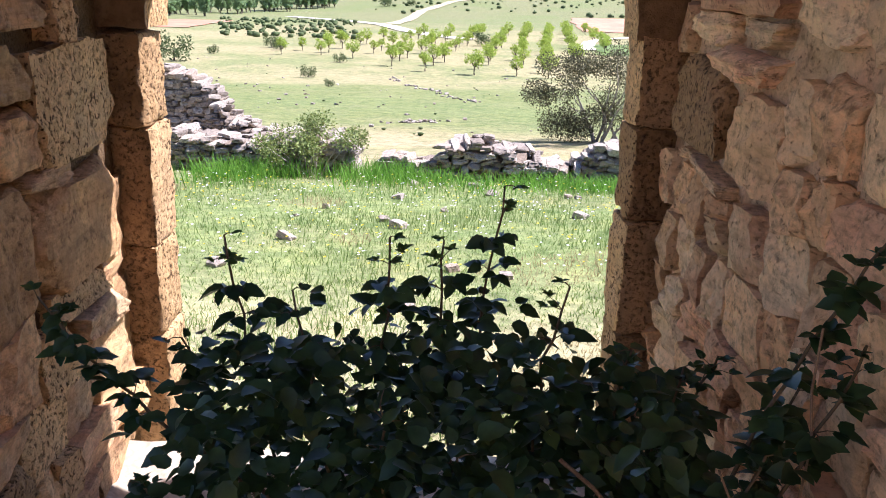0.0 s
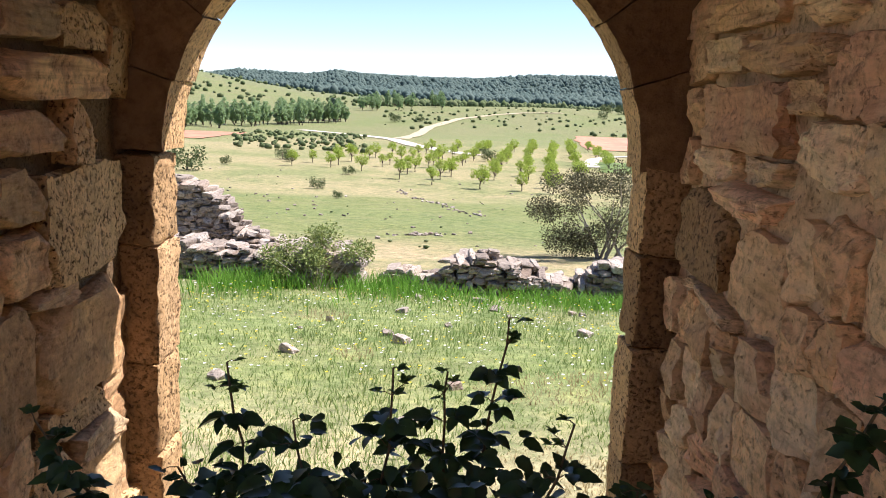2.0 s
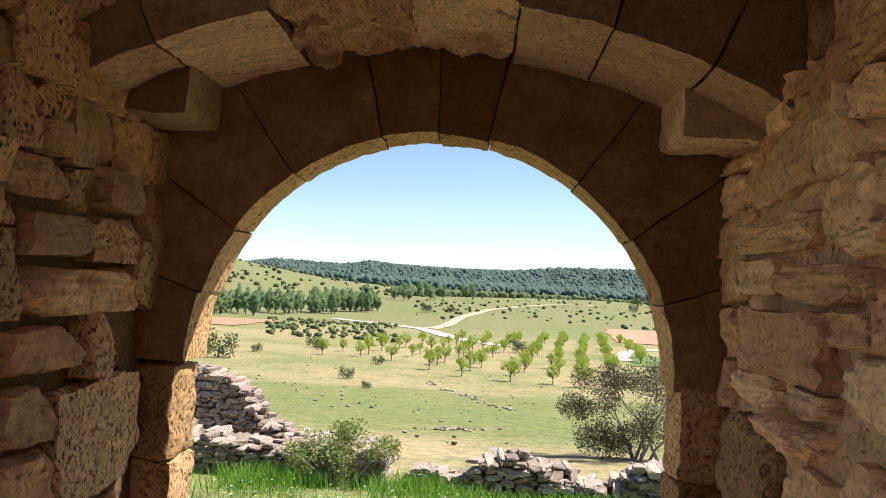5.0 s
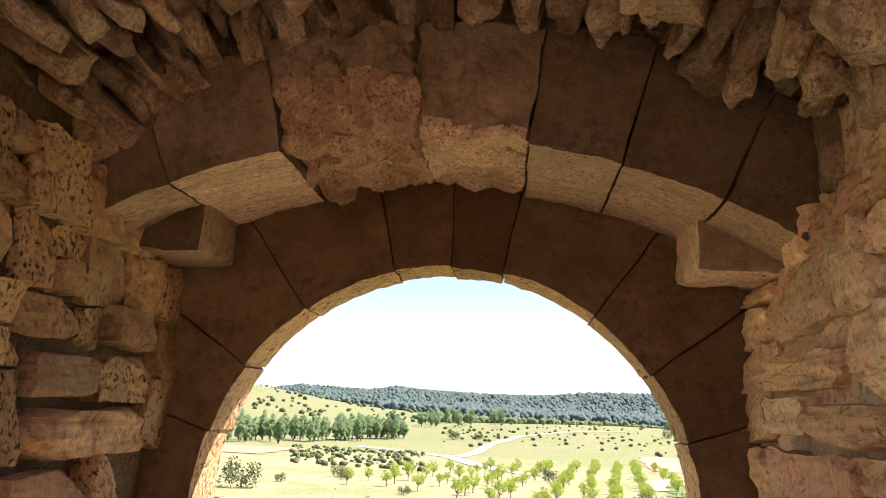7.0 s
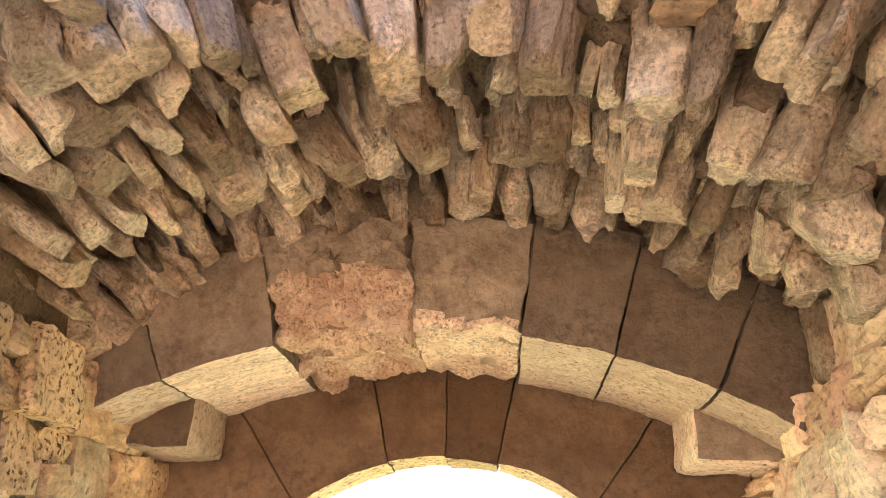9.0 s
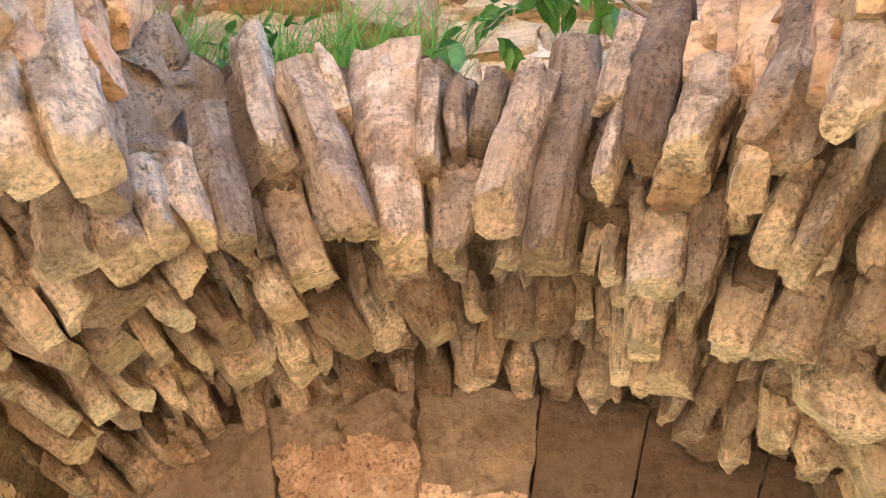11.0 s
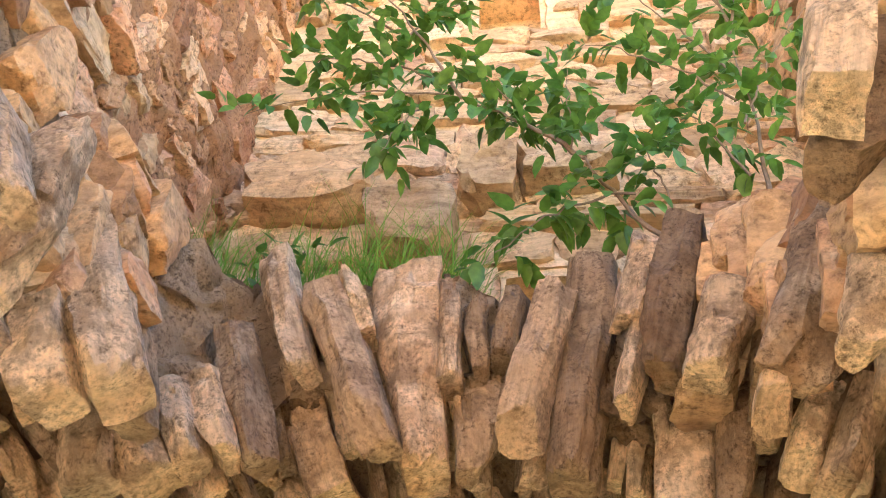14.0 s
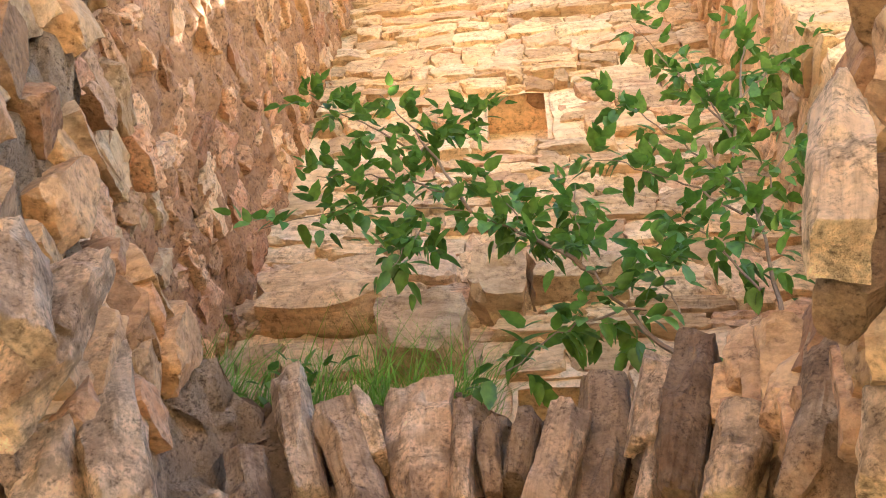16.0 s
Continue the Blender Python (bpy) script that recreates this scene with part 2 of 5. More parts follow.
def ground_material():
    """Meadow, trodden earth, orchard soil and scrub by distance, broken by patches."""
    m, n, l, b = nodes_of("meadow_ground")
    pos = n.new("ShaderNodeNewGeometry").outputs["Position"]
    sep = add(n, l, "ShaderNodeSeparateXYZ", Vector=pos)
    wob = add(n, l, "ShaderNodeTexNoise", Vector=pos, Scale=0.16, Detail=5.0, Roughness=0.6)
    w = add(n, l, "ShaderNodeMath", (("operation", "MULTIPLY_ADD"),), i0=wob.outputs[0], i1=0.9, i2=-0.45)
    yy = add(n, l, "ShaderNodeMath", (("operation", "MAXIMUM"),), i0=sep.outputs[1], i1=1.0)
    lg = add(n, l, "ShaderNodeMath", (("operation", "LOGARITHM"),), i0=yy.outputs[0], i1=10.0)
    lw = add(n, l, "ShaderNodeMath", (("operation", "MULTIPLY_ADD"),), i0=w.outputs[0], i1=0.22, i2=lg.outputs[0])
    fac = add(n, l, "ShaderNodeMath", (("operation", "DIVIDE"),), i0=lw.outputs[0], i1=3.4)

    def at(d):
        return math.log10(d) / 3.4

    green, tan, olive = (0.215, 0.255, 0.105), (0.36, 0.29, 0.18), (0.175, 0.195, 0.08)
    # the last, farthest tone carries painted blue haze
    soil, scrub, hazy_forest = (0.31, 0.27, 0.155), (0.19, 0.195, 0.1), (0.1, 0.135, 0.11)
    col = ramp(n, l, fac.outputs[0], [(at(4.6), (0.4, 0.36, 0.22)), (at(6.4), green), (at(11), green), (at(15), tan), (at(19), tan), (at(24), olive), (at(44), olive),
                                      (at(52), soil), (at(110), soil), (at(150), scrub), (at(480), scrub), (at(700), hazy_forest)])
    patch = add(n, l, "ShaderNodeTexNoise", Vector=pos, Scale=0.55, Detail=8.0, Roughness=0.7)
    pm = ramp(n, l, patch.outputs[0], [(0.48, (0, 0, 0)), (0.66, (0.6, 0.6, 0.6))])
    col = mix(n, l, pm, col, (0.25, 0.235, 0.13))
    patch2 = add(n, l, "ShaderNodeTexNoise", Vector=pos, Scale=0.06, Detail=8.0, Roughness=0.75)
    pm2 = ramp(n, l, patch2.outputs[0], [(0.46, (0, 0, 0)), (0.58, (0.7, 0.7, 0.7))])
    col = mix(n, l, pm2, col, (0.16, 0.195, 0.08))
    patch3 = add(n, l, "ShaderNodeTexNoise", Vector=pos, Scale=2.6, Detail=7.0, Roughness=0.75)
    pm3 = ramp(n, l, patch3.outputs[0], [(0.35, (0.62, 0.72, 0.6)), (0.5, (1, 1, 1)), (0.66, (1.35, 1.25, 1.15))])
    col = mix(n, l, 1.0, col, pm3, "MULTIPLY")
    fine = add(n, l, "ShaderNodeTexNoise", Vector=pos, Scale=9.0, Detail=8.0, Roughness=0.75)
    col = mix(n, l, 1.0, col, ramp(n, l, fine.outputs[0], [(0.3, (0.6, 0.62, 0.55)), (0.68, (1.3, 1.28, 1.2))]), "MULTIPLY")
    l.new(col, b.inputs["Base Color"])
    bp = add(n, l, "ShaderNodeBump", Strength=0.6, Distance=0.06, Height=fine.outputs[0])
    l.new(bp.outputs[0], b.inputs["Normal"])
    b.inputs["Roughness"].default_value = 0.95
    b.inputs["Specular IOR Level"].default_value = 0.1
    return m


M_GROUND = ground_material()
rng = random.Random(7)


# ---- mesh helpers ----
def mesh_of(bm, name, material, sharp=None):
    me = bpy.data.meshes.new(name)
    bmesh.ops.recalc_face_normals(bm, faces=bm.faces)
    bm.to_mesh(me)
    bm.free()
    me.materials.append(material)
    if sharp is not None:
        me.polygons.foreach_set("use_smooth", [True] * len(me.polygons))
        me.set_sharp_from_angle(angle=radians(sharp))
    return me


def part(name, bm, material, parent, label="", sharp=None):
    ob = new(name, mesh_of(bm, name, material, sharp))
    ob.parent = parent
    return tagged(ob, label)


def raw(name, verts, faces, material, parent=None, smooth=False):
    me = bpy.data.meshes.new(name)
    me.from_pydata([tuple(v) for v in verts], [], faces)
    me.materials.append(material)
    if smooth:
        me.polygons.foreach_set("use_smooth", [True] * len(me.polygons))
    ob = new(name, me)
    ob.parent = parent
    return ob


def piece(name, me, parent, m):
    """One piece that shares its mesh with its like."""
    ob = new(name, me)
    ob.parent = parent
    ob.matrix_local = m
    return ob


def stone_mesh(name, material, cuts=4, rough=0.10, chips=5, seed=0, square=0.75, taper=0.22, along=1.0, sharp=14, crag=0.0):
    """A quarried stone in a unit box: rounded, chipped by planes, uneven."""
    r = random.Random(seed)
    bm = bmesh.new()
    bmesh.ops.create_cube(bm, size=1.0)
    bmesh.ops.subdivide_edges(bm, edges=bm.edges[:], cuts=cuts - 1, use_grid_fill=True)
    planes = []
    for _ in range(chips):
        nrm = Vector((r.choice((-1, 1)) * r.uniform(0.3, 1), r.choice((-1, 1)) * r.uniform(0.3, 1), r.choice((-1, 1)) * r.uniform(0.3, 1))).normalized()
        reach = 0.5 * (abs(nrm.x) + abs(nrm.y) + abs(nrm.z))
        planes.append((nrm, reach * r.uniform(0.66, 0.88)))
    off = Vector((r.uniform(0, 50), r.uniform(0, 50), r.uniform(0, 50)))
    tx, ty, sx, sy = r.uniform(-taper, taper), r.uniform(-taper, taper), r.uniform(-taper, taper) * 0.6, r.uniform(-taper, taper) * 0.6
    for v in bm.verts:
        p = v.co.copy()
        ball = p.normalized() * 0.56
        far = max(abs(c) for c in p) and (p.length / 0.866) ** 3
        p = p.lerp(ball, (1 - square) * min(1, far))
        for nrm, d in planes:
            over = p.dot(nrm) - d
            if over > 0:
                p -= nrm * over * 0.92
        q = Vector((p.x, p.y, p.z / along))
        nn = noise.noise_vector(q * 2.1 + off) * rough + noise.noise_vector(q * 5.3 + off) * rough * 0.55 + noise.noise_vector(q * 11.0 + off) * rough * 0.25
        nn.z *= along
        if crag:
            cell = noise.cell_vector(Vector((p.x * 2.6, p.y * 2.6, p.z * 4.3)) + off)
            nn += (cell - Vector((0.5, 0.5, 0.5))) * crag
        p += nn
        p.x, p.y = p.x * (1 + tx * p.z) + sx * p.z, p.y * (1 + ty * p.z) + sy * p.x
        v.co = p
    bmesh.ops.triangulate(bm, faces=bm.faces[:])
    return mesh_of(bm, name, material, sharp)


def slab_mesh(name, material, seed):
    """A split slab standing in a unit box: flat sides, broken foot, bedding ledges, spalled corners."""
    r = random.Random(seed)
    bm = bmesh.new()
    bmesh.ops.create_cube(bm, size=1.0)
    for axis, n in ((0, 6), (1, 6), (2, 13)):
        es = [e for e in bm.edges if abs((e.verts[0].co - e.verts[1].co)[axis]) > 1e-4]
        bmesh.ops.subdivide_edges(bm, edges=es, cuts=n, use_grid_fill=True)
    planes = []
    for _ in range(4):
        planes.append((Vector((r.uniform(-1, 1), r.uniform(-1.0, 0.3), -r.uniform(0.2, 0.5))), r.uniform(0.52, 0.84)))
    planes.append((Vector((r.uniform(-1, 1), r.uniform(-0.6, 0.6), r.uniform(0.2, 0.45))), r.uniform(0.6, 0.8)))
    for _ in range(4):
        planes.append((Vector((r.choice((-1, 1)) * r.uniform(0.5, 1), r.choice((-1, -1, 1)) * r.uniform(0.4, 1), r.uniform(-0.3, 0.3))), r.uniform(0.54, 0.8)))
    planes = [(n.normalized(), 0.5 * sum(abs(c) for c in n.normalized()) * d) for n, d in planes]
    off = Vector((r.uniform(0, 50), r.uniform(0, 50), r.uniform(0, 50)))
    tx, ty, sx, bow = r.uniform(-0.35, 0.45), r.uniform(-0.3, 0.3), r.uniform(-0.2, 0.2), r.uniform(-0.12, 0.12)
    ledge = r.uniform(-0.3, 0.35)
    for v in bm.verts:
        p = v.co.copy()
        for n, d in planes:
            over = p.dot(n) - d
            if over > 0:
                p -= n * over
        if p.y < 0 and p.z > ledge + 0.12 * noise.noise(Vector((p.x * 3, 0, 0)) + off):
            p.y *= r.uniform(0.72, 0.76)
        q = Vector((p.x * 1.0, p.y * 1.2, p.z * 3.4)) + off
        d = noise.noise_vector(q * 1.3) * 0.06 + noise.noise_vector(q * 3.7) * 0.03 + noise.noise_vector(q * 8.5) * 0.022
        d += (noise.cell_vector(Vector((p.x * 2.4, p.y * 2.0, p.z * 2.2)) + off) - Vector((0.5, 0.5, 0.5))) * 0.1
        d.z *= 0.35
        p += d
        p.x = p.x * (1 + tx * p.z) + sx * p.z + bow * math.sin(3 * p.z)
        p.y *= 1 + ty * p.z
        v.co = p
    bmesh.ops.triangulate(bm, faces=bm.faces[:])
    return mesh_of(bm, name, material, 13)


def variants(name, material, count, **kw):
    return [stone_mesh(name, material, seed=hash_of(name) + i, **kw) for i in range(count)]


def hash_of(text):
    return sum((i + 1) * ord(c) for i, c in enumerate(text))


def basis(o, u, n, v):
    """The matrix with columns along the wall, out of the wall and up."""
    m = Matrix.Identity(4)
    for i, a in enumerate((Vector(u), Vector(n), Vector(v))):
        m[0][i], m[1][i], m[2][i] = a
    m.translation = Vector(o)
    return m


def rough_slab(name, o, u, n, v, w, h, thick, material, res=0.05, amp=0.015, hole=None, scale=6.0):
    """A wall body whose near face is an uneven sheet; o is its lower corner, n points into the room."""
    o, u, n, v = Vector(o), Vector(u), Vector(n), Vector(v)
    cx, cy = max(2, int(w / res)), max(2, int(h / res))
    verts, faces = [], []
    for j in range(cy + 1):
        for i in range(cx + 1):
            a, c = w * i / cx, h * j / cy
            p = o + u * a + v * c
            d = noise.noise(p * scale) * amp + noise.noise(p * scale * 3.1) * amp * 0.55 + noise.noise(p * scale * 7.7) * amp * 0.3
            verts.append(p + n * d)
    for j in range(cy):
        for i in range(cx):
            if hole and hole(w * (i + 0.5) / cx, h * (j + 0.5) / cy):
                continue
            k = j * (cx + 1) + i
            faces.append((k, k + 1, k + cx + 2, k + cx + 1))
    count = len(verts)
    rim = [i for i in range(cx + 1)] + [j * (cx + 1) + cx for j in range(1, cy + 1)] + [cy * (cx + 1) + i for i in range(cx - 1, -1, -1)] + [j * (cx + 1) for j in range(cy - 1, 0, -1)]
    back = []
    for k in rim:
        back.append(len(verts))
        verts.append(verts[k] - n * thick)
    used = {k for f in faces for k in f}
    for a in range(len(rim)):
        c = (a + 1) % len(rim)
        if rim[a] in used and rim[c] in used:
            faces.append((rim[a], back[a], back[c], rim[c]))
    if not hole:
        faces.append(tuple(back))
    return raw(name, verts, faces, material, smooth=True)


def rubble(parent, o, u, n, v, w, h, meshes, rows=(0.08, 0.17), wide=(0.1, 0.3), deep=0.16, proud=0.02, gap=0.012, skip=None, r=None, name="stone", tilt=3.0, wave=0.02):
    """Courses of uneven stones over a wall's face."""
    r = r or rng
    o, u, n, v = Vector(o), Vector(u), Vector(n), Vector(v)
    z = 0.0
    while z < h - 0.03:
        rh = r.uniform(*rows)
        rh = min(rh, h - z)
        x = -r.uniform(0, wide[0])
        while x < w:
            sw = r.uniform(*wide) * (0.8 if r.random() < 0.3 else 1.0)
            split = [(0.0, 1.0)]
            if rh > 0.12 and r.random() < 0.25:
                s = r.uniform(0.35, 0.65)
                split = [(0.0, s), (s, 1.0)]
            for a, c in split:
                ph = rh * (c - a) - gap
                cx, cz = x + sw / 2, z + rh * (a + c) / 2 + wave * noise.noise(Vector((x * 1.7, z * 2.0, o.x + o.y)))
                if cx < 0 or cx > w or (skip and skip(cx, cz)):
                    continue
                d = deep * r.uniform(0.85, 1.15)
                place = o + u * cx + v * cz + n * (r.uniform(-proud, proud) - d / 2 + 0.012)
                m = basis(place, u, n, v) @ pose(0, 0, 0, r.uniform(-tilt, tilt), r.uniform(-tilt, tilt) * 1.6, r.uniform(-tilt, tilt))
                flip = Euler((0, r.choice((0, math.pi)), 0)).to_matrix().to_4x4()
                piece(name, r.choice(meshes), parent, m @ Matrix.Diagonal((max(0.03, sw - gap) * 1.08, d, max(0.03, ph) * 1.12, 1)) @ flip)
            x += sw
        z += rh


def tube(bm, points, radii, sides=6):
    """A bent tapered stem."""
    rings = []
    for i, p in enumerate(points):
        p = Vector(p)
        a = Vector(points[max(0, i - 1)])
        c = Vector(points[min(len(points) - 1, i + 1)])
        d = (c - a).normalized()
        q = d.to_track_quat("Z", "Y")
        rings.append([bm.verts.new(p + q @ Vector((math.cos(t) * radii[i], math.sin(t) * radii[i], 0))) for t in (2 * math.pi * s / sides for s in range(sides))])
    for a, c in zip(rings, rings[1:]):
        for s in range(sides):
            bm.faces.new((a[s], a[(s + 1) % sides], c[(s + 1) % sides], c[s]))
    bm.faces.new(rings[-1])
    bm.faces.new(rings[0][::-1])


def bent(a, b, sag, steps=8, r=None, shake=0.0):
    a, b = Vector(a), Vector(b)
    r = r or rng
    out = []
    for i in range(steps + 1):
        t = i / steps
        p = a.lerp(b, t) + Vector(sag) * (4 * t * (1 - t))
        if 0 < i < steps and shake:
            p += Vector((r.uniform(-1, 1), r.uniform(-1, 1), r.uniform(-1, 1))) * shake
        out.append(p)
    return out


# ---- the ground and the far land ----
PROFILE = ((-4000, 0.0), (3.6, 0.0), (8, -0.38), (13, -1.03), (18, -1.56), (50, -4.3), (105, -5.5), (160, -6.7), (210, -7.1), (450, -6.5), (700, -4.0), (900, -1.0), (4000, -30.0))
RIDGE = ((-700, 8), (-397, 14), (-331, 23), (-260, 22), (-220, 20.5), (-181, 28), (-127, 24), (-30, 23.5), (41, 24), (120, 33), (182, 35), (261, 36.5), (700, 30))


def land(x, y):
    """Height of the land."""
    xs, zs = [p[0] for p in PROFILE], [p[1] for p in PROFILE]
    z = float(np.interp(y, xs, zs))
    far = min(1.0, max(0.0, (y - 40) / 200))
    z += 17 * math.exp(-(((x + 205) / 95) ** 2) - ((y - 540) / 130) ** 2)
    z += 4.6 * math.exp(-(((x - 45) / 85) ** 2) - ((y - 330) / 95) ** 2)
    z += far * 1.2 * noise.noise(Vector((x * 0.012, y * 0.012, 0)))
    if 0 < y < 60:
        z += 0.12 * noise.noise(Vector((x * 0.25, y * 0.25, 3))) * min(1, max(0, (y - 4) / 4))
    if y > 850:
        k = min(1.0, (y - 850) / 450)
        z += float(np.interp(x * 1300 / y, [p[0] for p in RIDGE], [p[1] for p in RIDGE])) * k * k * (3 - 2 * k)
    return z


def stretched(lo, hi, count, k):
    u = np.linspace(0, 1, count)
    s = (np.exp(k * u) - 1) / (math.exp(k) - 1)
    return lo + (hi - lo) * s


ys = np.concatenate([-stretched(0, 3000, 14, 6)[::-1], stretched(0, 3900, 190, 5.6)[1:]])
xs = np.concatenate([-stretched(0, 3500, 90, 6.0)[::-1], stretched(0, 3500, 90, 6.0)[1:]])
gv = [(x, y, land(x, y)) for y in ys for x in xs]
nx = len(xs)
gf = [(j * nx + i, j * nx + i + 1, (j + 1) * nx + i + 1, (j + 1) * nx + i) for j in range(len(ys) - 1) for i in range(nx - 1)]
ground = raw("ground", gv, gf, M_GROUND, smooth=True)
tagged(ground, "sloping spring meadow running out to wooded hills", "ground", kind="structure")


def ribbon(name, pts, width, material, lift=0.06):
    """A strip laid on the land along a line."""
    line = []
    for (xa, ya), (xb, yb) in zip(pts, pts[1:]):
        for i in range(12):
            t = i / 12
            line.append(Vector((xa + (xb - xa) * t, ya + (yb - ya) * t, 0)))
    line.append(Vector((*pts[-1], 0)))
    vs, fs = [], []
    for i, p in enumerate(line):
        d = (line[min(i + 1, len(line) - 1)] - line[max(i - 1, 0)]).normalized()
        s = Vector((-d.y, d.x, 0))
        w = width * (1 + 0.25 * noise.noise(p * 0.08))
        for k in range(4):
            q = p + s * w * (k / 3 - 0.5)
            vs.append((q.x, q.y, land(q.x, q.y) + lift + p.y * 0.0003))
        if i:
            for k in range(3):
                fs.append((i * 4 - 4 + k, i * 4 - 3 + k, i * 4 + 1 + k, i * 4 + k))
    return raw(name, vs, fs, material, smooth=True)


def field(name, x0, x1, y0, y1, material, slant=0.0):
    vs, fs = [], []
    for j in range(13):
        for i in range(17):
            y = y0 + (y1 - y0) * j / 12
            x = x0 + (x1 - x0) * i / 16 + slant * (y - y0) + 1.5 * noise.noise(Vector((i * 0.4, j * 0.5, x0)))
            vs.append((x, y, land(x, y) + 0.06 + y * 0.0003))
    for j in range(12):
        for i in range(16):
            k = j * 17 + i
            fs.append((k, k + 1, k + 18, k + 17))
    return raw(name, vs, fs, material, smooth=True)


tagged(ribbon("road", [(-29.3, 165.6), (-21.2, 157), (-14.2, 145), (-9.1, 134), (-4.8, 116.5), (-0.4, 105.5), (3.3, 100)], 2.6, M_ROAD), "pale gravel farm road winding past the orchard", "road", kind="structure")
tagged(ribbon("road", [(15.2, 86), (15.6, 91), (17.6, 100), (21, 107), (26, 112), (40, 116)], 1.5, M_ROAD), "pale gravel track beside the red field", "road", kind="structure")
tagged(ribbon("road", [(-8, 138), (-6.7, 160), (-4.9, 203), (3.1, 243), (13.2, 267), (24, 279), (38, 282)], 2.6, M_TRACK), "dry earth track climbing the low hill", "road", kind="structure")
tagged(field("red_field", -64, -33, 112, 138, M_RED), "bare red clay field", "field", kind="structure")
tagged(field("red_field", 21, 60, 126, 188, M_RED, 0.12), "bare red clay field beside a track", "field", kind="structure")
tagged(field("field", 15, 26, 79, 95, M_GRASS, 0.1), "bright green crop field", "field", kind="structure")

# ---- the ruin: body of the walls ----
XL, XR, YF = -1.14, 0.82, 2.974
CX = -0.16
floor = rough_slab("floor", (3.5, -3.3, 0.28), (-1, 0, 0), (0, 0, 1), (0, 1, 0), 9.0, 6.1, 0.4, M_DIRT, 0.12, 0.05)
tagged(floor, "earth and rubble floor inside the ruin", "floor", kind="structure")
wall_left = rough_slab("wall_left", (XL - 0.03, YF + 0.12, 0), (0, -1, 0), (1, 0, 0), (0, 0, 1), 1.3, 2.95, 0.6, M_MORTAR, 0.04, 0.016)
# out of view: added pier and low wall leave an opening for side light
pier = rough_slab("wall_left_pier", (XL - 0.03, 0.4, 0), (0, -1, 0), (1, 0, 0), (0, 0, 1), 0.3, 2.95, 0.6, M_MORTAR, 0.04, 0.016)
tagged(pier, "unseen added rubble pier carrying the haunch of the vault", "wall", kind="structure")
parapet = rough_slab("wall_left_low", (XL - 0.03, 1.8, 0), (0, -1, 0), (1, 0, 0), (0, 0, 1), 1.4, 0.35, 0.6, M_MORTAR, 0.04, 0.016)
tagged(parapet, "unseen stretch of the rubble wall kept low to let light in", "wall", kind="structure")
tagged(wall_left, "uneven rubble stone wall with deep joints", "wall", kind="structure")
wall_right = rough_slab("wall_right", (XR + 0.03, -0.6, 0), (0, 1, 0), (-1, 0, 0), (0, 0, 1), 3.7, 2.95, 0.6, M_RIGHT, 0.022, 0.02)
tagged(wall_right, "pale rubble wall with lime mortar", "wall", kind="structure")
# added out of view: a sunlit wall that throws warm light into the room
wall_back = rough_slab("wall_back", (-5.5, -3.2, -0.1), (1, 0, 0), (0, 1, 0), (0, 0, 1), 9.5, 4.6, 0.5, M_UPPER, 0.12, 0.03)
tagged(wall_back, "unseen ochre wall added behind the camera to bounce sunlight", "wall", kind="structure")
wall_left_up = rough_slab("wall_left_upper", (-1.32, 2.9, 2.9), (0, -1, 0), (1, 0, 0), (0, 0, 1), 2.4, 7.2, 0.5, M_PINK, 0.025, 0.05, scale=6.0)
tagged(wall_left_up, "pinkish plastered rubble wall of the upper storey", "wall", kind="structure")
wall_right_up = rough_slab("wall_right_upper", (1.32, 1.58, 2.9), (0, 1, 0), (-1, 0, 0), (0, 0, 1), 0.84, 7.2, 0.5, M_UPPER, 0.035, 0.06, scale=3.2)
tagged(wall_right_up, "ochre rubble side wall of the upper storey", "wall", kind="structure")


def in_niche(x, z):
    return -0.17 < x < 0.18 and 6.62 < z < 7.2


def in_slit(x, z):
    return -0.05 < x < 0.26 and 4.3 < z < 4.62


wall_up = rough_slab("wall_front_upper", (1.3, 2.45, 3.35), (-1, 0, 0), (0, -1, 0), (0, 0, 1), 2.7, 6.7, 0.3, M_UPPER, 0.045, 0.02, hole=lambda a, c: in_niche(1.3 - a, 3.35 + c) or in_slit(1.3 - a, 3.35 + c))
tagged(wall_up, "tall ochre stone wall of the upper storey", "wall", kind="structure")
RC, R0, R1 = Vector((-0.17, 0, 0.906)), 2.0, 2.34
wall_ring = rough_slab("wall_front", (1.6, 2.43, 2.45), (-1, 0, 0), (0, -1, 0), (0, 0, 1), 3.3, 1.0, 0.5, M_MORTAR, 0.03, 0.02, hole=lambda a, c: math.hypot(1.6 - a - RC.x, 2.45 + c - RC.z) < R0 + 0.17)
tagged(wall_ring, "rubble wall above the doorway arch", "wall", kind="structure")


def in_door(x, z):
    return (-0.4 < x < 0.6 and 4.2 < z < 5.6) or (abs(x - CX) < 0.98 and z < 1.8) or math.hypot(x - CX, z - 1.8) < 0.98


wall_out = rough_slab("wall_outside", (-2.6, 3.19, -0.6), (1, 0, 0), (0, 1, 0), (0, 0, 1), 4.4, 10.6, 0.3, M_TUFA, 0.07, 0.02, hole=lambda a, c: in_door(-2.6 + a, -0.6 + c))
tagged(wall_out, "outer face of the ruin round the doorway", "wall", kind="structure")


# ---- doorway: jambs and voussoirs ----
def second_tone(ob, material, test):
    """Give the faces that pass the test a second surface, mostly a lit or shaded tone."""
    ob.data.materials.append(material)
    for f in ob.data.polygons:
        if test(f.normal, f.center):
            f.material_index = 1
    return ob


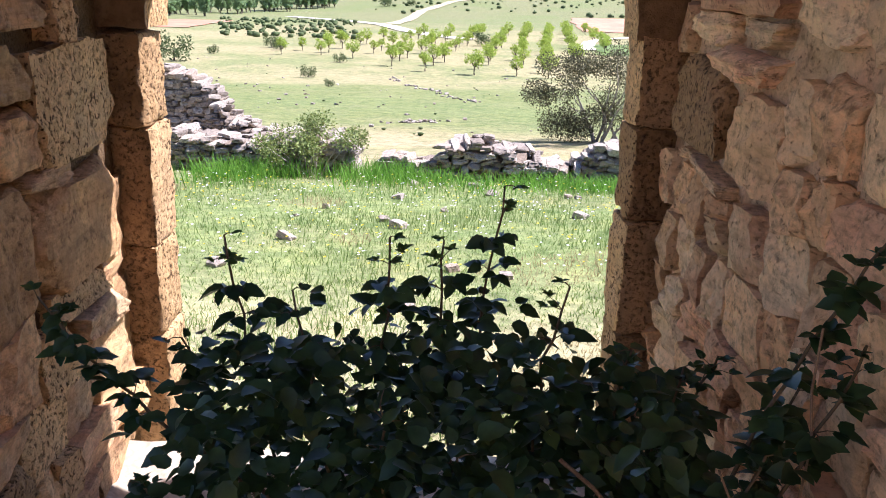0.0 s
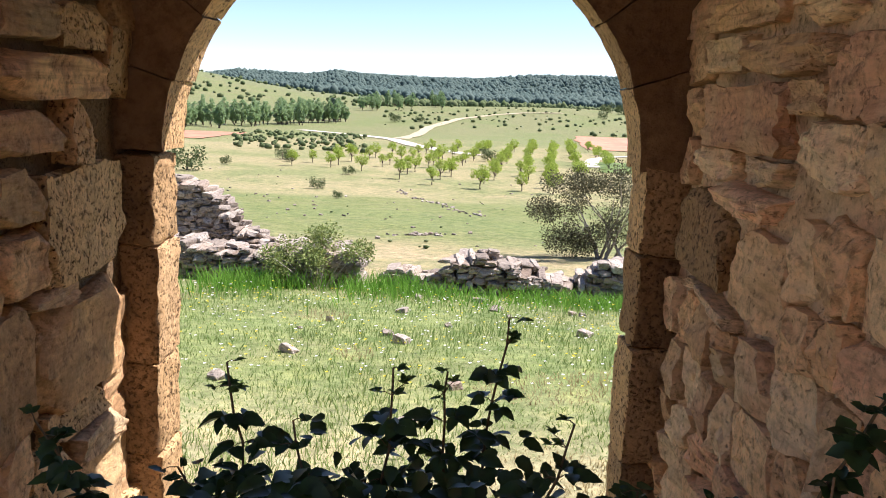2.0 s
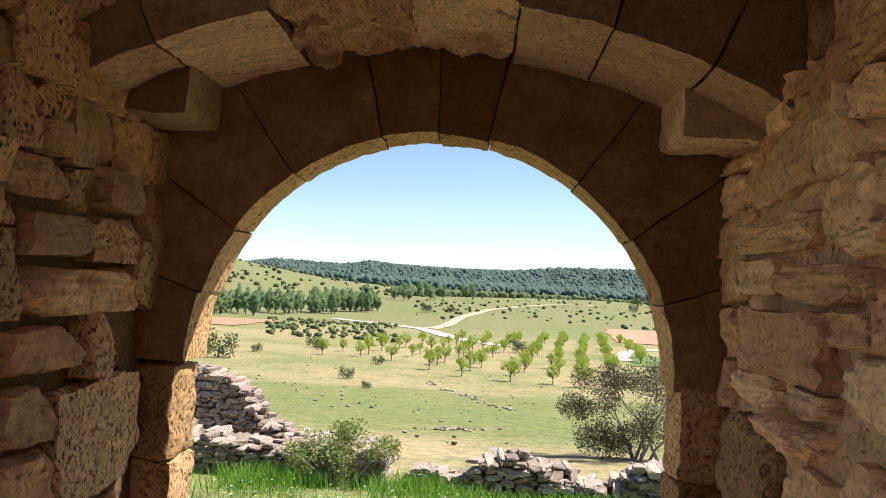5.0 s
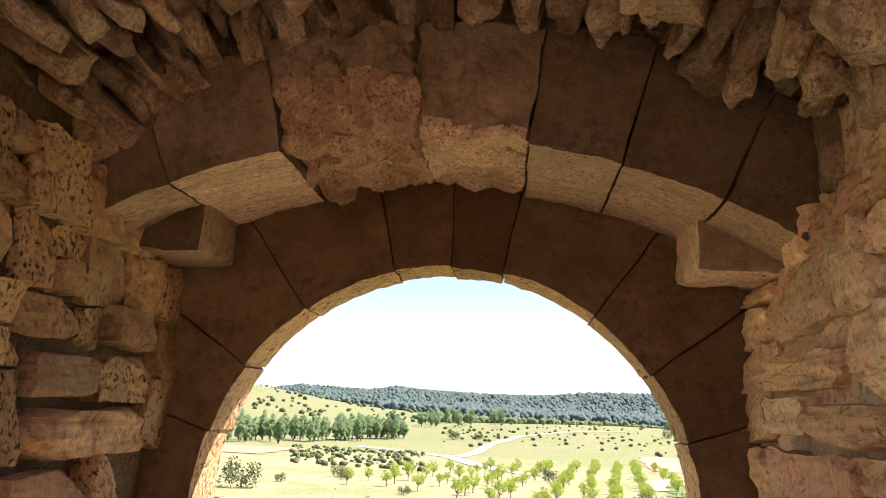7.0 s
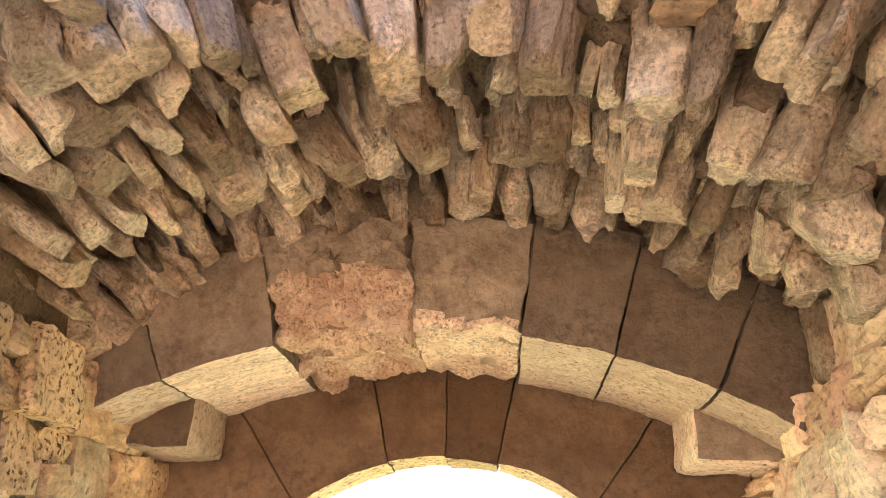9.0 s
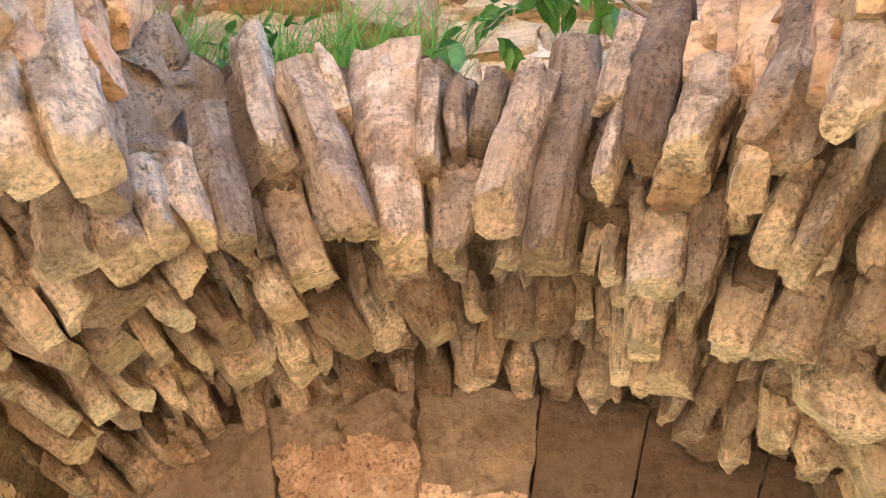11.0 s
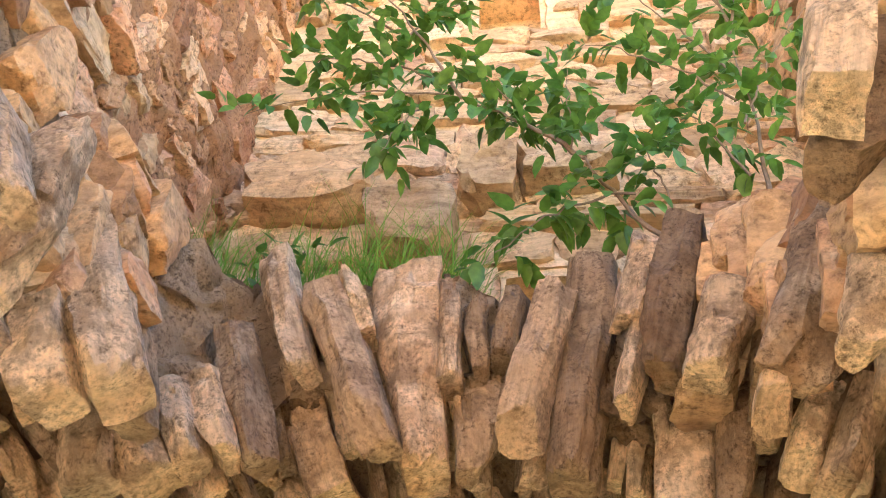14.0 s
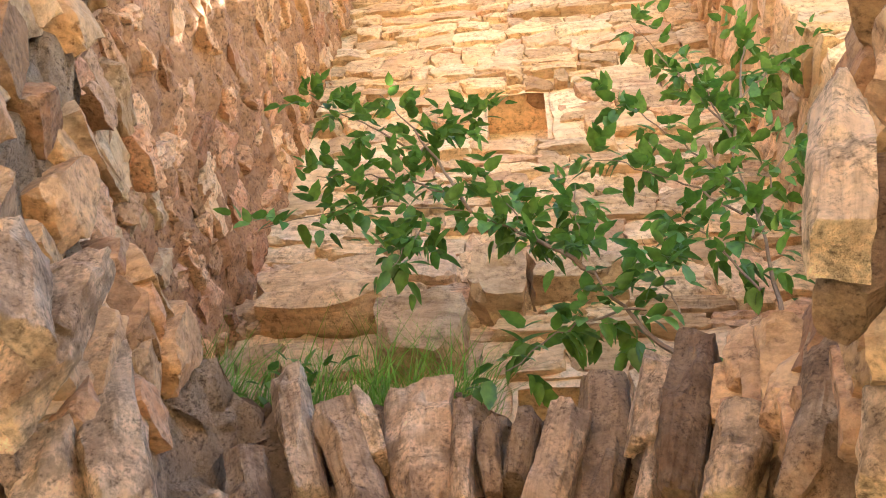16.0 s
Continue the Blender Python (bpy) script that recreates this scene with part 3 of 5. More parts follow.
def block(name, x0, x1, y0, y1, z0, z1, material, parent, amp=0.006, res=0.035, soft=0.012, seed=0):
    """A dressed block with worn edges and an uneven face."""
    bm = bmesh.new()
    dims = Vector((x1 - x0, y1 - y0, z1 - z0))
    mid = Vector((x0 + x1, y0 + y1, z0 + z1)) / 2
    bmesh.ops.create_cube(bm, size=1.0)
    for axis in range(3):
        cuts = max(1, min(14, int(dims[axis] / res)))
        es = [e for e in bm.edges if abs((e.verts[0].co - e.verts[1].co)[axis]) > 1e-4]
        bmesh.ops.subdivide_edges(bm, edges=es, cuts=cuts, use_grid_fill=True)
    for vtx in bm.verts:
        q = Vector([vtx.co[a] * dims[a] for a in range(3)])
        edge = sorted(dims[a] / 2 - abs(q[a]) for a in range(3))
        if edge[1] < soft * 1.5:
            k = 1 - edge[1] / (soft * 1.5)
            for a in range(3):
                if dims[a] / 2 - abs(q[a]) < soft * 1.5:
                    q[a] -= math.copysign(soft * 0.6 * k * (0.6 + 0.8 * abs(noise.noise(q * 23 + mid * 3))), q[a])
        p = q + mid
        vtx.co = p + noise.noise_vector(p * 9 + Vector((seed, 0, 0))) * amp + noise.noise_vector(p * 31) * amp * 0.6
    return part(name, bm, material, parent, sharp=40)


def voussoir(name, c, r0, r1, a0, a1, y0, y1, material, parent, amp=0.006, worn=0.0, nr=8, na=10, ny=10, gap=0.0):
    """A wedge of an arch; angles in degrees from the +x axis. worn: how far its lower front edge is broken away."""
    bm = bmesh.new()
    g = math.degrees(gap / r0)
    a0, a1 = radians(a0 + g), radians(a1 - g)
    grid = {}

    def at(i, j, k):
        if (i, j, k) not in grid:
            fi, fj, fk = i / nr, j / na, k / ny
            r, a, y = r0 + (r1 - r0) * fi, a0 + (a1 - a0) * fj, y0 + (y1 - y0) * fk
            p = Vector((c.x + r * math.cos(a), y, c.z + r * math.sin(a)))
            if worn:
                lip = max(0, 1 - fi * 2.2) * max(0, 1 - fk * 2.0)
                p += Vector((0, 1, 0)) * worn * lip * (0.8 + noise.noise(p * 14)) + Vector((0, 0, 1)) * worn * max(0, 1 - fi * 2) * (0.5 + noise.noise(p * 11 + Vector((5, 5, 5))))
            rim = min(fi * (r1 - r0), (1 - fi) * (r1 - r0)) < 0.001, min(fj, 1 - fj) < 0.001, min(fk, 1 - fk) < 0.001
            if sum(rim) >= 2:
                inner = Vector((c.x + (r0 + r1) / 2 * math.cos((a0 + a1) / 2), (y0 + y1) / 2, c.z + (r0 + r1) / 2 * math.sin((a0 + a1) / 2)))
                p += (inner - p).normalized() * 0.003 * (0.5 + abs(noise.noise(p * 30)))
            p += noise.noise_vector(p * 9) * amp + noise.noise_vector(p * 33) * amp * 0.6 + noise.noise_vector(p * 58) * amp * 0.4
            grid[(i, j, k)] = bm.verts.new(p)
        return grid[(i, j, k)]

    for i in range(nr):
        for j in range(na):
            for k in (0, ny):
                bm.faces.new((at(i, j, k), at(i + 1, j, k), at(i + 1, j + 1, k), at(i, j + 1, k)))
    for j in range(na):
        for k in range(ny):
            for i in (0, nr):
                bm.faces.new((at(i, j, k), at(i, j + 1, k), at(i, j + 1, k + 1), at(i, j, k + 1)))
    for i in range(nr):
        for k in range(ny):
            for j in (0, na):
                bm.faces.new((at(i, j, k), at(i + 1, j, k), at(i + 1, j, k + 1), at(i, j, k + 1)))
    return part(name, bm, material, parent, sharp=40)


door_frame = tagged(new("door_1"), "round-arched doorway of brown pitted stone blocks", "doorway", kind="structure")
# jamb faces toward the room painted as shaded; the reveals keep the pale tufa
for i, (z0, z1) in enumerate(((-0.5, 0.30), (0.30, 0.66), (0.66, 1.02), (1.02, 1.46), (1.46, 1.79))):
    second_tone(block("jamb_block", -1.36, -1.030 + 0.006 * (i % 2), YF - 0.004 * (i % 3), 3.215, z0 + 0.003, z1 - 0.003, M_TUFA, door_frame, 0.012, 0.022, seed=i), M_JAMB, lambda n, c: n.y < -0.6)
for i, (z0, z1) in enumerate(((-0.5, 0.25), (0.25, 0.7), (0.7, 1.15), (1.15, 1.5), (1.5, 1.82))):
    second_tone(block("jamb_block", 0.694 + 0.006 * (i % 2), 1.05, YF - 0.004 * (i % 3), 3.215, z0 + 0.003, z1 - 0.003, M_TUFA, door_frame, 0.012, 0.022, seed=9 + i), M_JAMB, lambda n, c: n.y < -0.6)
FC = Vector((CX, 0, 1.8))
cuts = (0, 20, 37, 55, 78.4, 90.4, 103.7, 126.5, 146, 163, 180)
# dark fronts and pale tufa undersides: shade and outdoor light set by colour
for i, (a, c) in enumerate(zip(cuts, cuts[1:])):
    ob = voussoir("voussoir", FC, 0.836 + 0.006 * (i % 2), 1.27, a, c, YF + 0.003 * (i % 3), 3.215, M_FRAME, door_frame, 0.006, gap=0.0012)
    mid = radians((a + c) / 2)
    second_tone(ob, M_TUFA, lambda n, c: n.x * math.cos(mid) + n.z * math.sin(mid) < -0.6)

arch = tagged(new("segmental_arch"), "wide segmental arch of dressed stone blocks above the doorway recess", "arch", kind="structure")
breaks = (0.93, 0.61, 0.335, 0.075, -0.24, -0.62, -0.94, -1.28)
# fronts take the shaded tone, whole blocks' undersides the lit tone
for i, (xa, xb) in enumerate(zip(breaks, breaks[1:])):
    aa = math.degrees(math.acos((xa - RC.x) / R0))
    ab = math.degrees(math.acos((xb - RC.x) / R0))
    broken = (0, 0, 0, 0.03, 0.06, 0, 0)[i]
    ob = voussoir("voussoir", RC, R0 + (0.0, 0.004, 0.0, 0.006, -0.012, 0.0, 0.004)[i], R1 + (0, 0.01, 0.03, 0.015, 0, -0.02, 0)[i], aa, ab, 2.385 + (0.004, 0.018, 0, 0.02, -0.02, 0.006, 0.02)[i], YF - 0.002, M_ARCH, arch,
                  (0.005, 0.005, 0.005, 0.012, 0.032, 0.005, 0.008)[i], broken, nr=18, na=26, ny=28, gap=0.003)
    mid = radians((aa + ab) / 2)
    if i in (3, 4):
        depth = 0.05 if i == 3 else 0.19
        second_tone(ob, M_ROUGH, lambda n, c: (c - Vector((RC.x, c.y, RC.z))).length < R0 + depth + 0.05 * noise.noise(c * 9))
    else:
        second_tone(ob, M_SOFFIT, lambda n, c: n.x * math.cos(mid) + n.z * math.sin(mid) < -0.5)


# springers likewise: lit tone all round, shaded tone painted on the front
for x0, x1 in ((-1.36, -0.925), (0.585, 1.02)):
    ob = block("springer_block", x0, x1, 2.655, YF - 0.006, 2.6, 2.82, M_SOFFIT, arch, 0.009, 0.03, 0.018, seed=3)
    second_tone(ob, M_ARCH, lambda n, c: n.y < -0.6)


# ---- masonry pieces ----
V_LEFT = variants("left_wall_stone", M_RUBBLE, 9, cuts=6, rough=0.09, chips=5, square=0.86)
V_TUFA = variants("tufa_wall_stone", M_TUFA, 5, cuts=6, rough=0.06, chips=3, square=0.9)
V_RIGHT = variants("right_wall_stone", M_RIGHT, 9, cuts=6, rough=0.10, chips=5, square=0.84)
V_VAULT = [slab_mesh("vault_stone", M_VAULT, 500 + i) for i in range(18)]
V_UPPER = variants("upper_wall_stone", M_UPPER, 12, cuts=6, rough=0.1, chips=6, square=0.88, crag=0.03)
V_DRY = variants("dry_stone", M_DRY, 10, cuts=4, rough=0.09, chips=5, square=0.85)

VC, VR = Vector((CX, 0, 1.93)), 1.32


LEFT_BLOCKS = ((2.27, 2.85, 1.05, 1.38), (2.33, 2.89, 1.44, 1.77), (2.5, 2.61, 1.79, 2.0), (2.1, 2.46, 1.83, 1.95), (2.14, 2.78, 1.98, 2.11), (2.12, 2.44, 2.14, 2.25), (2.48, 2.87, 2.13, 2.27),
               (2.08, 2.31, 1.65, 1.8), (2.06, 2.31, 1.47, 1.63), (2.0, 2.24, 1.05, 1.43), (2.25, 2.5, 1.39, 1.45), (2.47, 2.8, 0.83, 0.94), (2.2, 2.45, 0.78, 0.98))
RIGHT_BLOCKS = ((2.09, 2.7, 1.92, 2.1), (2.43, 2.74, 1.82, 1.92), (2.09, 2.35, 1.84, 1.91), (2.1, 2.46, 1.75, 1.83), (2.2, 2.75, 2.26, 2.36), (2.43, 2.77, 2.14, 2.24), (1.98, 2.4, 2.12, 2.22), (1.82, 2.06, 2.23, 2.3),
                (1.86, 1.98, 2.14, 2.21), (1.55, 1.85, 2.03, 2.2), (1.87, 2.06, 2.03, 2.11), (1.7, 1.97, 1.87, 2.02), (1.5, 1.68, 1.86, 2.02), (1.68, 1.82, 1.62, 1.82), (1.98, 2.35, 1.49, 1.73), (2.4, 2.88, 1.52, 1.79))


def inside(blocks, y, z):
    return any(y0 - 0.04 < y < y1 + 0.04 and z0 - 0.035 < z < z1 + 0.035 for y0, y1, z0, z1 in blocks)


def slot(a, c):
    return (a < 0.40 and 1.78 < c < 2.08) or inside(LEFT_BLOCKS, YF - a, c)


def right_skip(a, c):
    return (2.36 < 1.0 + a < 2.48 and 1.85 < c + 0.25 < 1.95) or inside(RIGHT_BLOCKS, 1.0 + a, c + 0.25)


rubble(wall_left, (XL, YF, 0.25), (0, -1, 0), (1, 0, 0), (0, 0, 1), 1.2, 2.55, V_LEFT + V_TUFA, (0.1, 0.27), (0.13, 0.4), 0.2, 0.028, 0.014, skip=lambda a, c: slot(a, c + 0.25), r=random.Random(3))
rubble(wall_right, (XR, 1.0, 0.25), (0, 1, 0), (-1, 0, 0), (0, 0, 1), 1.97, 2.55, V_RIGHT, (0.09, 0.2), (0.12, 0.34), 0.2, 0.012, 0.02, r=random.Random(5), wave=0.05, tilt=6, skip=right_skip)
V_BLOCK = variants("squared_block", M_RUBBLE, 4, cuts=12, rough=0.075, chips=6, square=0.93, taper=0.12, crag=0.025)
V_TBLOCK = variants("squared_tufa_block", M_TUFA, 2, cuts=12, rough=0.08, chips=4, square=0.95, taper=0.1, crag=0.03)
V_RBLOCK = variants("squared_pale_block", M_RIGHT, 5, cuts=12, rough=0.09, chips=6, square=0.9, taper=0.14, crag=0.03)
for i, (y0, y1, z0, z1) in enumerate(LEFT_BLOCKS):
    me = V_TBLOCK[i % 2] if i in (1, 2, 6, 12) else V_BLOCK[i % 4]
    piece("stone", me, wall_left, basis((XL - 0.068 + 0.01 * (i % 3), (y0 + y1) / 2, (z0 + z1) / 2), (0, -1, 0), (1, 0, 0), (0, 0, 1)) @ Matrix.Diagonal((y1 - y0, 0.2, z1 - z0, 1)))
for i, (y0, y1, z0, z1) in enumerate(RIGHT_BLOCKS):
    piece("stone", V_TBLOCK[0] if i == 15 else V_RBLOCK[i % 5], wall_right, basis((XR + (0.05 if i == 3 else 0.07 + 0.007 * (i % 3)), (y0 + y1) / 2, (z0 + z1) / 2), (0, 1, 0), (-1, 0, 0), (0, 0, 1)) @ Matrix.Diagonal((y1 - y0, 0.2, z1 - z0, 1)))

vault = tagged(new("vault"), "broken barrel vault of thin stone slabs set on edge", "vault", kind="structure")
vault_left = tagged(new("vault_left"), "left haunch of the broken slab vault", "vault", kind="structure")
vault_right = tagged(new("vault_right"), "right haunch of the broken slab vault", "vault", kind="structure")


# slabs of the broken edge: foot x, y, z, tilt from upright, thickness, height
EDGE_LEFT = (
    (-0.677, 1.078, 3.145, -31, 0.135, 0.47), (-0.7, 1.21, 3.134, -22, 0.088, 0.26), (-0.778, 1.058, 3.096, -25, 0.115, 0.23), (-0.64, 1.37, 3.16, -26, 0.071, 0.2),
    (-0.581, 1.405, 3.181, -27, 0.077, 0.22), (-0.531, 1.441, 3.197, -18, 0.066, 0.35), (-0.486, 1.46, 3.453, -21, 0.072, 0.38),
    (-0.292, 1.446, 3.243, -22, 0.088, 0.46), (-0.204, 1.531, 3.249, -9, 0.136, 0.56), (-0.353, 1.46, 3.533, -19, 0.055, 0.2), (-0.08, 1.5, 3.456, -3, 0.046, 0.2),
    (-0.023, 1.5, 3.487, 8, 0.058, 0.19), (-0.088, 1.576, 3.248, -3, 0.086, 0.24), (-0.007, 1.502, 3.241, 13, 0.089, 0.43),
)
EDGE_RIGHT = (
    (0.125, 1.544, 3.219, 7, 0.114, 0.61), (0.226, 1.45, 3.312, 14, 0.048, 0.23), (0.265, 1.42, 3.524, 12, 0.07, 0.26), (0.293, 1.38, 3.349, 16, 0.088, 0.45),
    (0.381, 1.3, 3.283, 18, 0.095, 0.23), (0.43, 1.22, 3.111, 18, 0.061, 0.29), (0.467, 1.15, 3.172, 24, 0.111, 0.62), (0.51, 0.961, 3.067, 22, 0.079, 0.17),
    (-0.143, 1.5, 3.426, -5, 0.051, 0.28), (0.432, 0.66, 3.11, 22, 0.107, 0.34), (0.386, 0.577, 3.132, 18, 0.069, 0.36), (-0.74, 0.805, 3.116, -13, 0.123, 0.36),
    (-0.68, 0.673, 3.143, -28, 0.062, 0.26),
)
# slabs of the soffit from the edge back to the arch: foot x, y, tilt, thickness, height
COURSE_1 = (
    (0.536, 1.282, 28, 0.056, 0.11), (-0.778, 1.316, -25, 0.119, 0.26), (0.489, 1.338, 24, 0.068, 0.19), (-0.7, 1.359, -35, 0.086, 0.16),
    (0.527, 1.365, 40, 0.042, 0.09), (0.642, 1.433, 39, 0.082, 0.1), (-0.829, 1.474, -46, 0.073, 0.16), (-0.911, 1.492, -47, 0.056, 0.11),
    (0.412, 1.508, 11, 0.063, 0.18), (-0.789, 1.512, -33, 0.148, 0.17), (-0.631, 1.523, -30, 0.073, 0.12), (0.341, 1.579, 11, 0.13, 0.39),
    (-0.566, 1.603, -35, 0.03, 0.12), (0.646, 1.618, 31, 0.096, 0.12), (-0.907, 1.619, -67, 0.059, 0.12), (-0.421, 1.62, -23, 0.094, 0.33),
    (0.585, 1.622, 26, 0.102, 0.2), (-0.715, 1.633, -36, 0.065, 0.18), (0.418, 1.645, 11, 0.061, 0.13), (-0.817, 1.663, -34, 0.053, 0.1),
)
COURSE_2 = (
    (-0.851, 1.677, -46, 0.1, 0.19), (0.501, 1.7, 19, 0.112, 0.37), (-0.779, 1.715, -40, 0.06, 0.16), (0.727, 1.726, -1, 0.139, 0.12), (-0.499, 1.739, -27, 0.086, 0.26),
    (-0.634, 1.771, -39, 0.081, 0.18), (-0.985, 1.786, -60, 0.063, 0.15), (0.338, 1.825, 10, 0.099, 0.19), (0.135, 1.833, 1, 0.08, 0.18),
    (-0.923, 1.843, -45, 0.072, 0.13), (-0.715, 1.847, -42, 0.056, 0.21), (-0.869, 1.891, -53, 0.058, 0.15), (0.81, 1.894, 10, 0.123, 0.12),
    (0.05, 1.904, 1, 0.104, 0.32), (-0.153, 1.933, -26, 0.12, 0.28), (-1.021, 1.94, -54, 0.083, 0.17), (-0.801, 1.948, -48, 0.066, 0.14),
    (-0.525, 1.956, -24, 0.058, 0.15), (0.424, 1.971, 18, 0.085, 0.15), (-0.587, 1.981, -23, 0.066, 0.2),
)
COURSE_3 = (
    (-0.375, 1.99, -33, 0.102, 0.29), (0.491, 1.99, 32, 0.064, 0.11), (0.725, 1.993, 14, 0.136, 0.15), (0.64, 1.997, 23, 0.1, 0.18), (-0.648, 2, -39, 0.104, 0.19),
    (0.304, 2.016, 10, 0.065, 0.23), (-0.255, 2.018, -29, 0.11, 0.43), (0.365, 2.064, 10, 0.073, 0.13), (-0.516, 2.075, -38, 0.061, 0.09),
    (-0.465, 2.078, -31, 0.053, 0.2), (0.594, 2.085, 18, 0.074, 0.15), (-1.078, 2.111, -53, 0.056, 0.19), (-0.016, 2.141, 2, 0.076, 0.18),
    (0.434, 2.153, 30, 0.061, 0.1), (0.136, 2.164, 9, 0.085, 0.18), (-0.798, 2.194, -34, 0.073, 0.2), (0.493, 2.212, 21, 0.055, 0.11), (0.601, 2.237, 12, 0.063, 0.06),
    (0.247, 2.238, 9, 0.126, 0.7), (0.186, 2.248, 8, 0.063, 0.07),
)
COURSE_4 = (
    (0.543, 2.258, 32, 0.071, 0.15), (0.053, 2.259, 8, 0.088, 0.24), (-0.075, 2.261, 1, 0.112, 0.5), (-0.39, 2.264, -23, 0.081, 0.18), (0.861, 2.269, 7, 0.096, 0.18),
    (-1.161, 2.29, -28, 0.19, 0.19), (-0.599, 2.303, -28, 0.075, 0.19), (-0.908, 2.33, -51, 0.069, 0.3), (-0.988, 2.331, -45, 0.078, 0.27),
    (-0.695, 2.34, -22, 0.085, 0.18), (-1.246, 2.354, -28, 0.195, 0.21), (-1.047, 2.358, -56, 0.07, 0.25), (-0.18, 2.367, -6, 0.075, 0.24),
    (-0.875, 2.367, -43, 0.087, 0.27), (-0.385, 2.388, -35, 0.077, 0.07), (-0.471, 2.399, -34, 0.129, 0.16), (-0.297, 2.437, -5, 0.095, 0.31),
    (-0.232, 2.471, -13, 0.07, 0.1),
)


def vault_edge(x):
    """Where the vault is broken off, by x."""
    return float(np.interp(x, (-1.1, -0.85, -0.78, -0.7, -0.64, -0.58, 0.3, 0.4, 0.47, 0.51, 0.56, 0.8), (0.35, 0.6, 1.0, 1.2, 1.4, 1.52, 1.52, 1.35, 1.2, 0.95, 0.6, 0.35)))


def vault_tilt(x):
    """How far the slabs lean from upright, by x."""
    return float(np.interp(x, (-1.1, -0.7, -0.4, -0.2, 0.0, 0.25, 0.5, 0.7), (-55, -38, -27, -12, 2, 9, 22, 28)))


def vault_stone(x, y, z, tilt, thick, along, deep, lean, r, twist=4):
    """One slab on edge, set by its foot."""
    f = radians(tilt)
    m = basis((x, y + along * 0.3, z), (math.cos(f), 0, -math.sin(f)), (0, 1, 0), (math.sin(f), 0, math.cos(f)))
    m = m @ pose(0, 0, 0, lean, 0, r.uniform(-twist, twist) * 3) @ Matrix.Translation((0, 0, deep / 2))
    who = vault_left if x < -0.68 else vault_right if x > 0.4 else vault
    piece("slab", r.choice(V_VAULT), who, m @ Matrix.Diagonal((thick, along, deep, 1)))


def vault_z(x):
    return VC.z + math.sqrt(max(0.0, VR * VR - (x - VC.x) ** 2))


rv = random.Random(11)
for x, y, z, tilt, thick, tall in EDGE_LEFT + EDGE_RIGHT:
    vault_stone(x, y, z - 0.01, tilt, thick * 1.16, max(0.12, thick * rv.uniform(1.0, 1.4)), tall * 1.06, rv.uniform(-3, 3), rv)
for x, y, tilt, thick, tall in COURSE_1 + COURSE_2 + COURSE_3 + COURSE_4:
    vault_stone(x, y, vault_z(x) - 0.015, tilt, thick * 1.16, rv.uniform(0.11, 0.17), max(0.26, tall * 1.15), rv.uniform(-2, 6), rv)
# smaller slabs wedged between them
y = 2.44
while y > 0.3:
    x = -1.16
    while x < 0.86:
        thick = rv.uniform(0.035, 0.075)
        yy = y + rv.uniform(-0.05, 0.05)
        if yy > vault_edge(x) + 0.07:
            up = radians(vault_tilt(x))
            rad = rv.uniform(0.055, 0.13)
            vault_stone(x + math.sin(up) * rad, yy, vault_z(x) + math.cos(up) * rad, vault_tilt(x) + rv.uniform(-7, 7), thick, rv.uniform(0.08, 0.13), rv.uniform(0.2, 0.28), rv.uniform(0, 10), rv, 5)
        x += thick * 1.3
    y -= 0.14

# mortar and rubble fill over the slabs
fv, ff = [], []
NP, NY, NZ = 180, 70, 12


def fill_top(x, y):
    return 3.68 + 0.1 * min(1, max(0, -x * 5)) + min(0.8, max(0.0, 0.95 - y) * 2.0) * min(1, max(0, (abs(x + 0.14) - 0.62) * 5)) + 0.04 * noise.noise(Vector((x * 5, y * 5, 3)))


def fill_point(f, y, k):
    out = Vector((math.sin(f), 0, math.cos(f)))
    p = VC + out * (VR + 0.2) + Vector((0, y, 0))
    top = max(p.z + 0.05, fill_top(p.x, y))
    p.x, p.z = p.x + out.x * 0.2 * k, p.z + (top - p.z) * k
    return p + noise.noise_vector(p * 9) * 0.05 + noise.noise_vector(p * 24) * 0.04 + noise.noise_vector(p * 55) * 0.022 + noise.noise_vector(p * 95) * 0.012


for k in range(NZ + NY + 1):
    for i in range(NP + 1):
        f = radians(-60 + 118 * i / NP)
        e = vault_edge(VC.x + VR * math.sin(f)) + 0.06
        fv.append(fill_point(f, e, 1 - k / NZ) if k < NZ else fill_point(f, e + (2.5 - e) * (k - NZ) / NY, 0.0))
for i in range(NP + 1):
    f = radians(-60 + 118 * i / NP)
    fv.append(fill_point(f, 2.5, 1.0))
for k in range(NZ + NY + 1):
    for i in range(NP):
        c = k * (NP + 1) + i
        ff.append((c, c + 1, c + NP + 2, c + NP + 1))
top = len(fv)
for k in range(NY + 1):
    for i in range(NP + 1):
        f = radians(-60 + 118 * i / NP)
        e = vault_edge(VC.x + VR * math.sin(f)) + 0.06
        fv.append(fill_point(f, e + (2.5 - e) * k / NY, 1.0))
for k in range(NY):
    for i in range(NP):
        c = top + k * (NP + 1) + i
        ff.append((c, c + NP + 1, c + NP + 2, c + 1))
rh = random.Random(27)
V_HAUNCH = variants("haunch_stone", M_RUBBLE, 8, cuts=7, rough=0.06, chips=9, square=0.96, taper=0.3, sharp=14, crag=0.04)
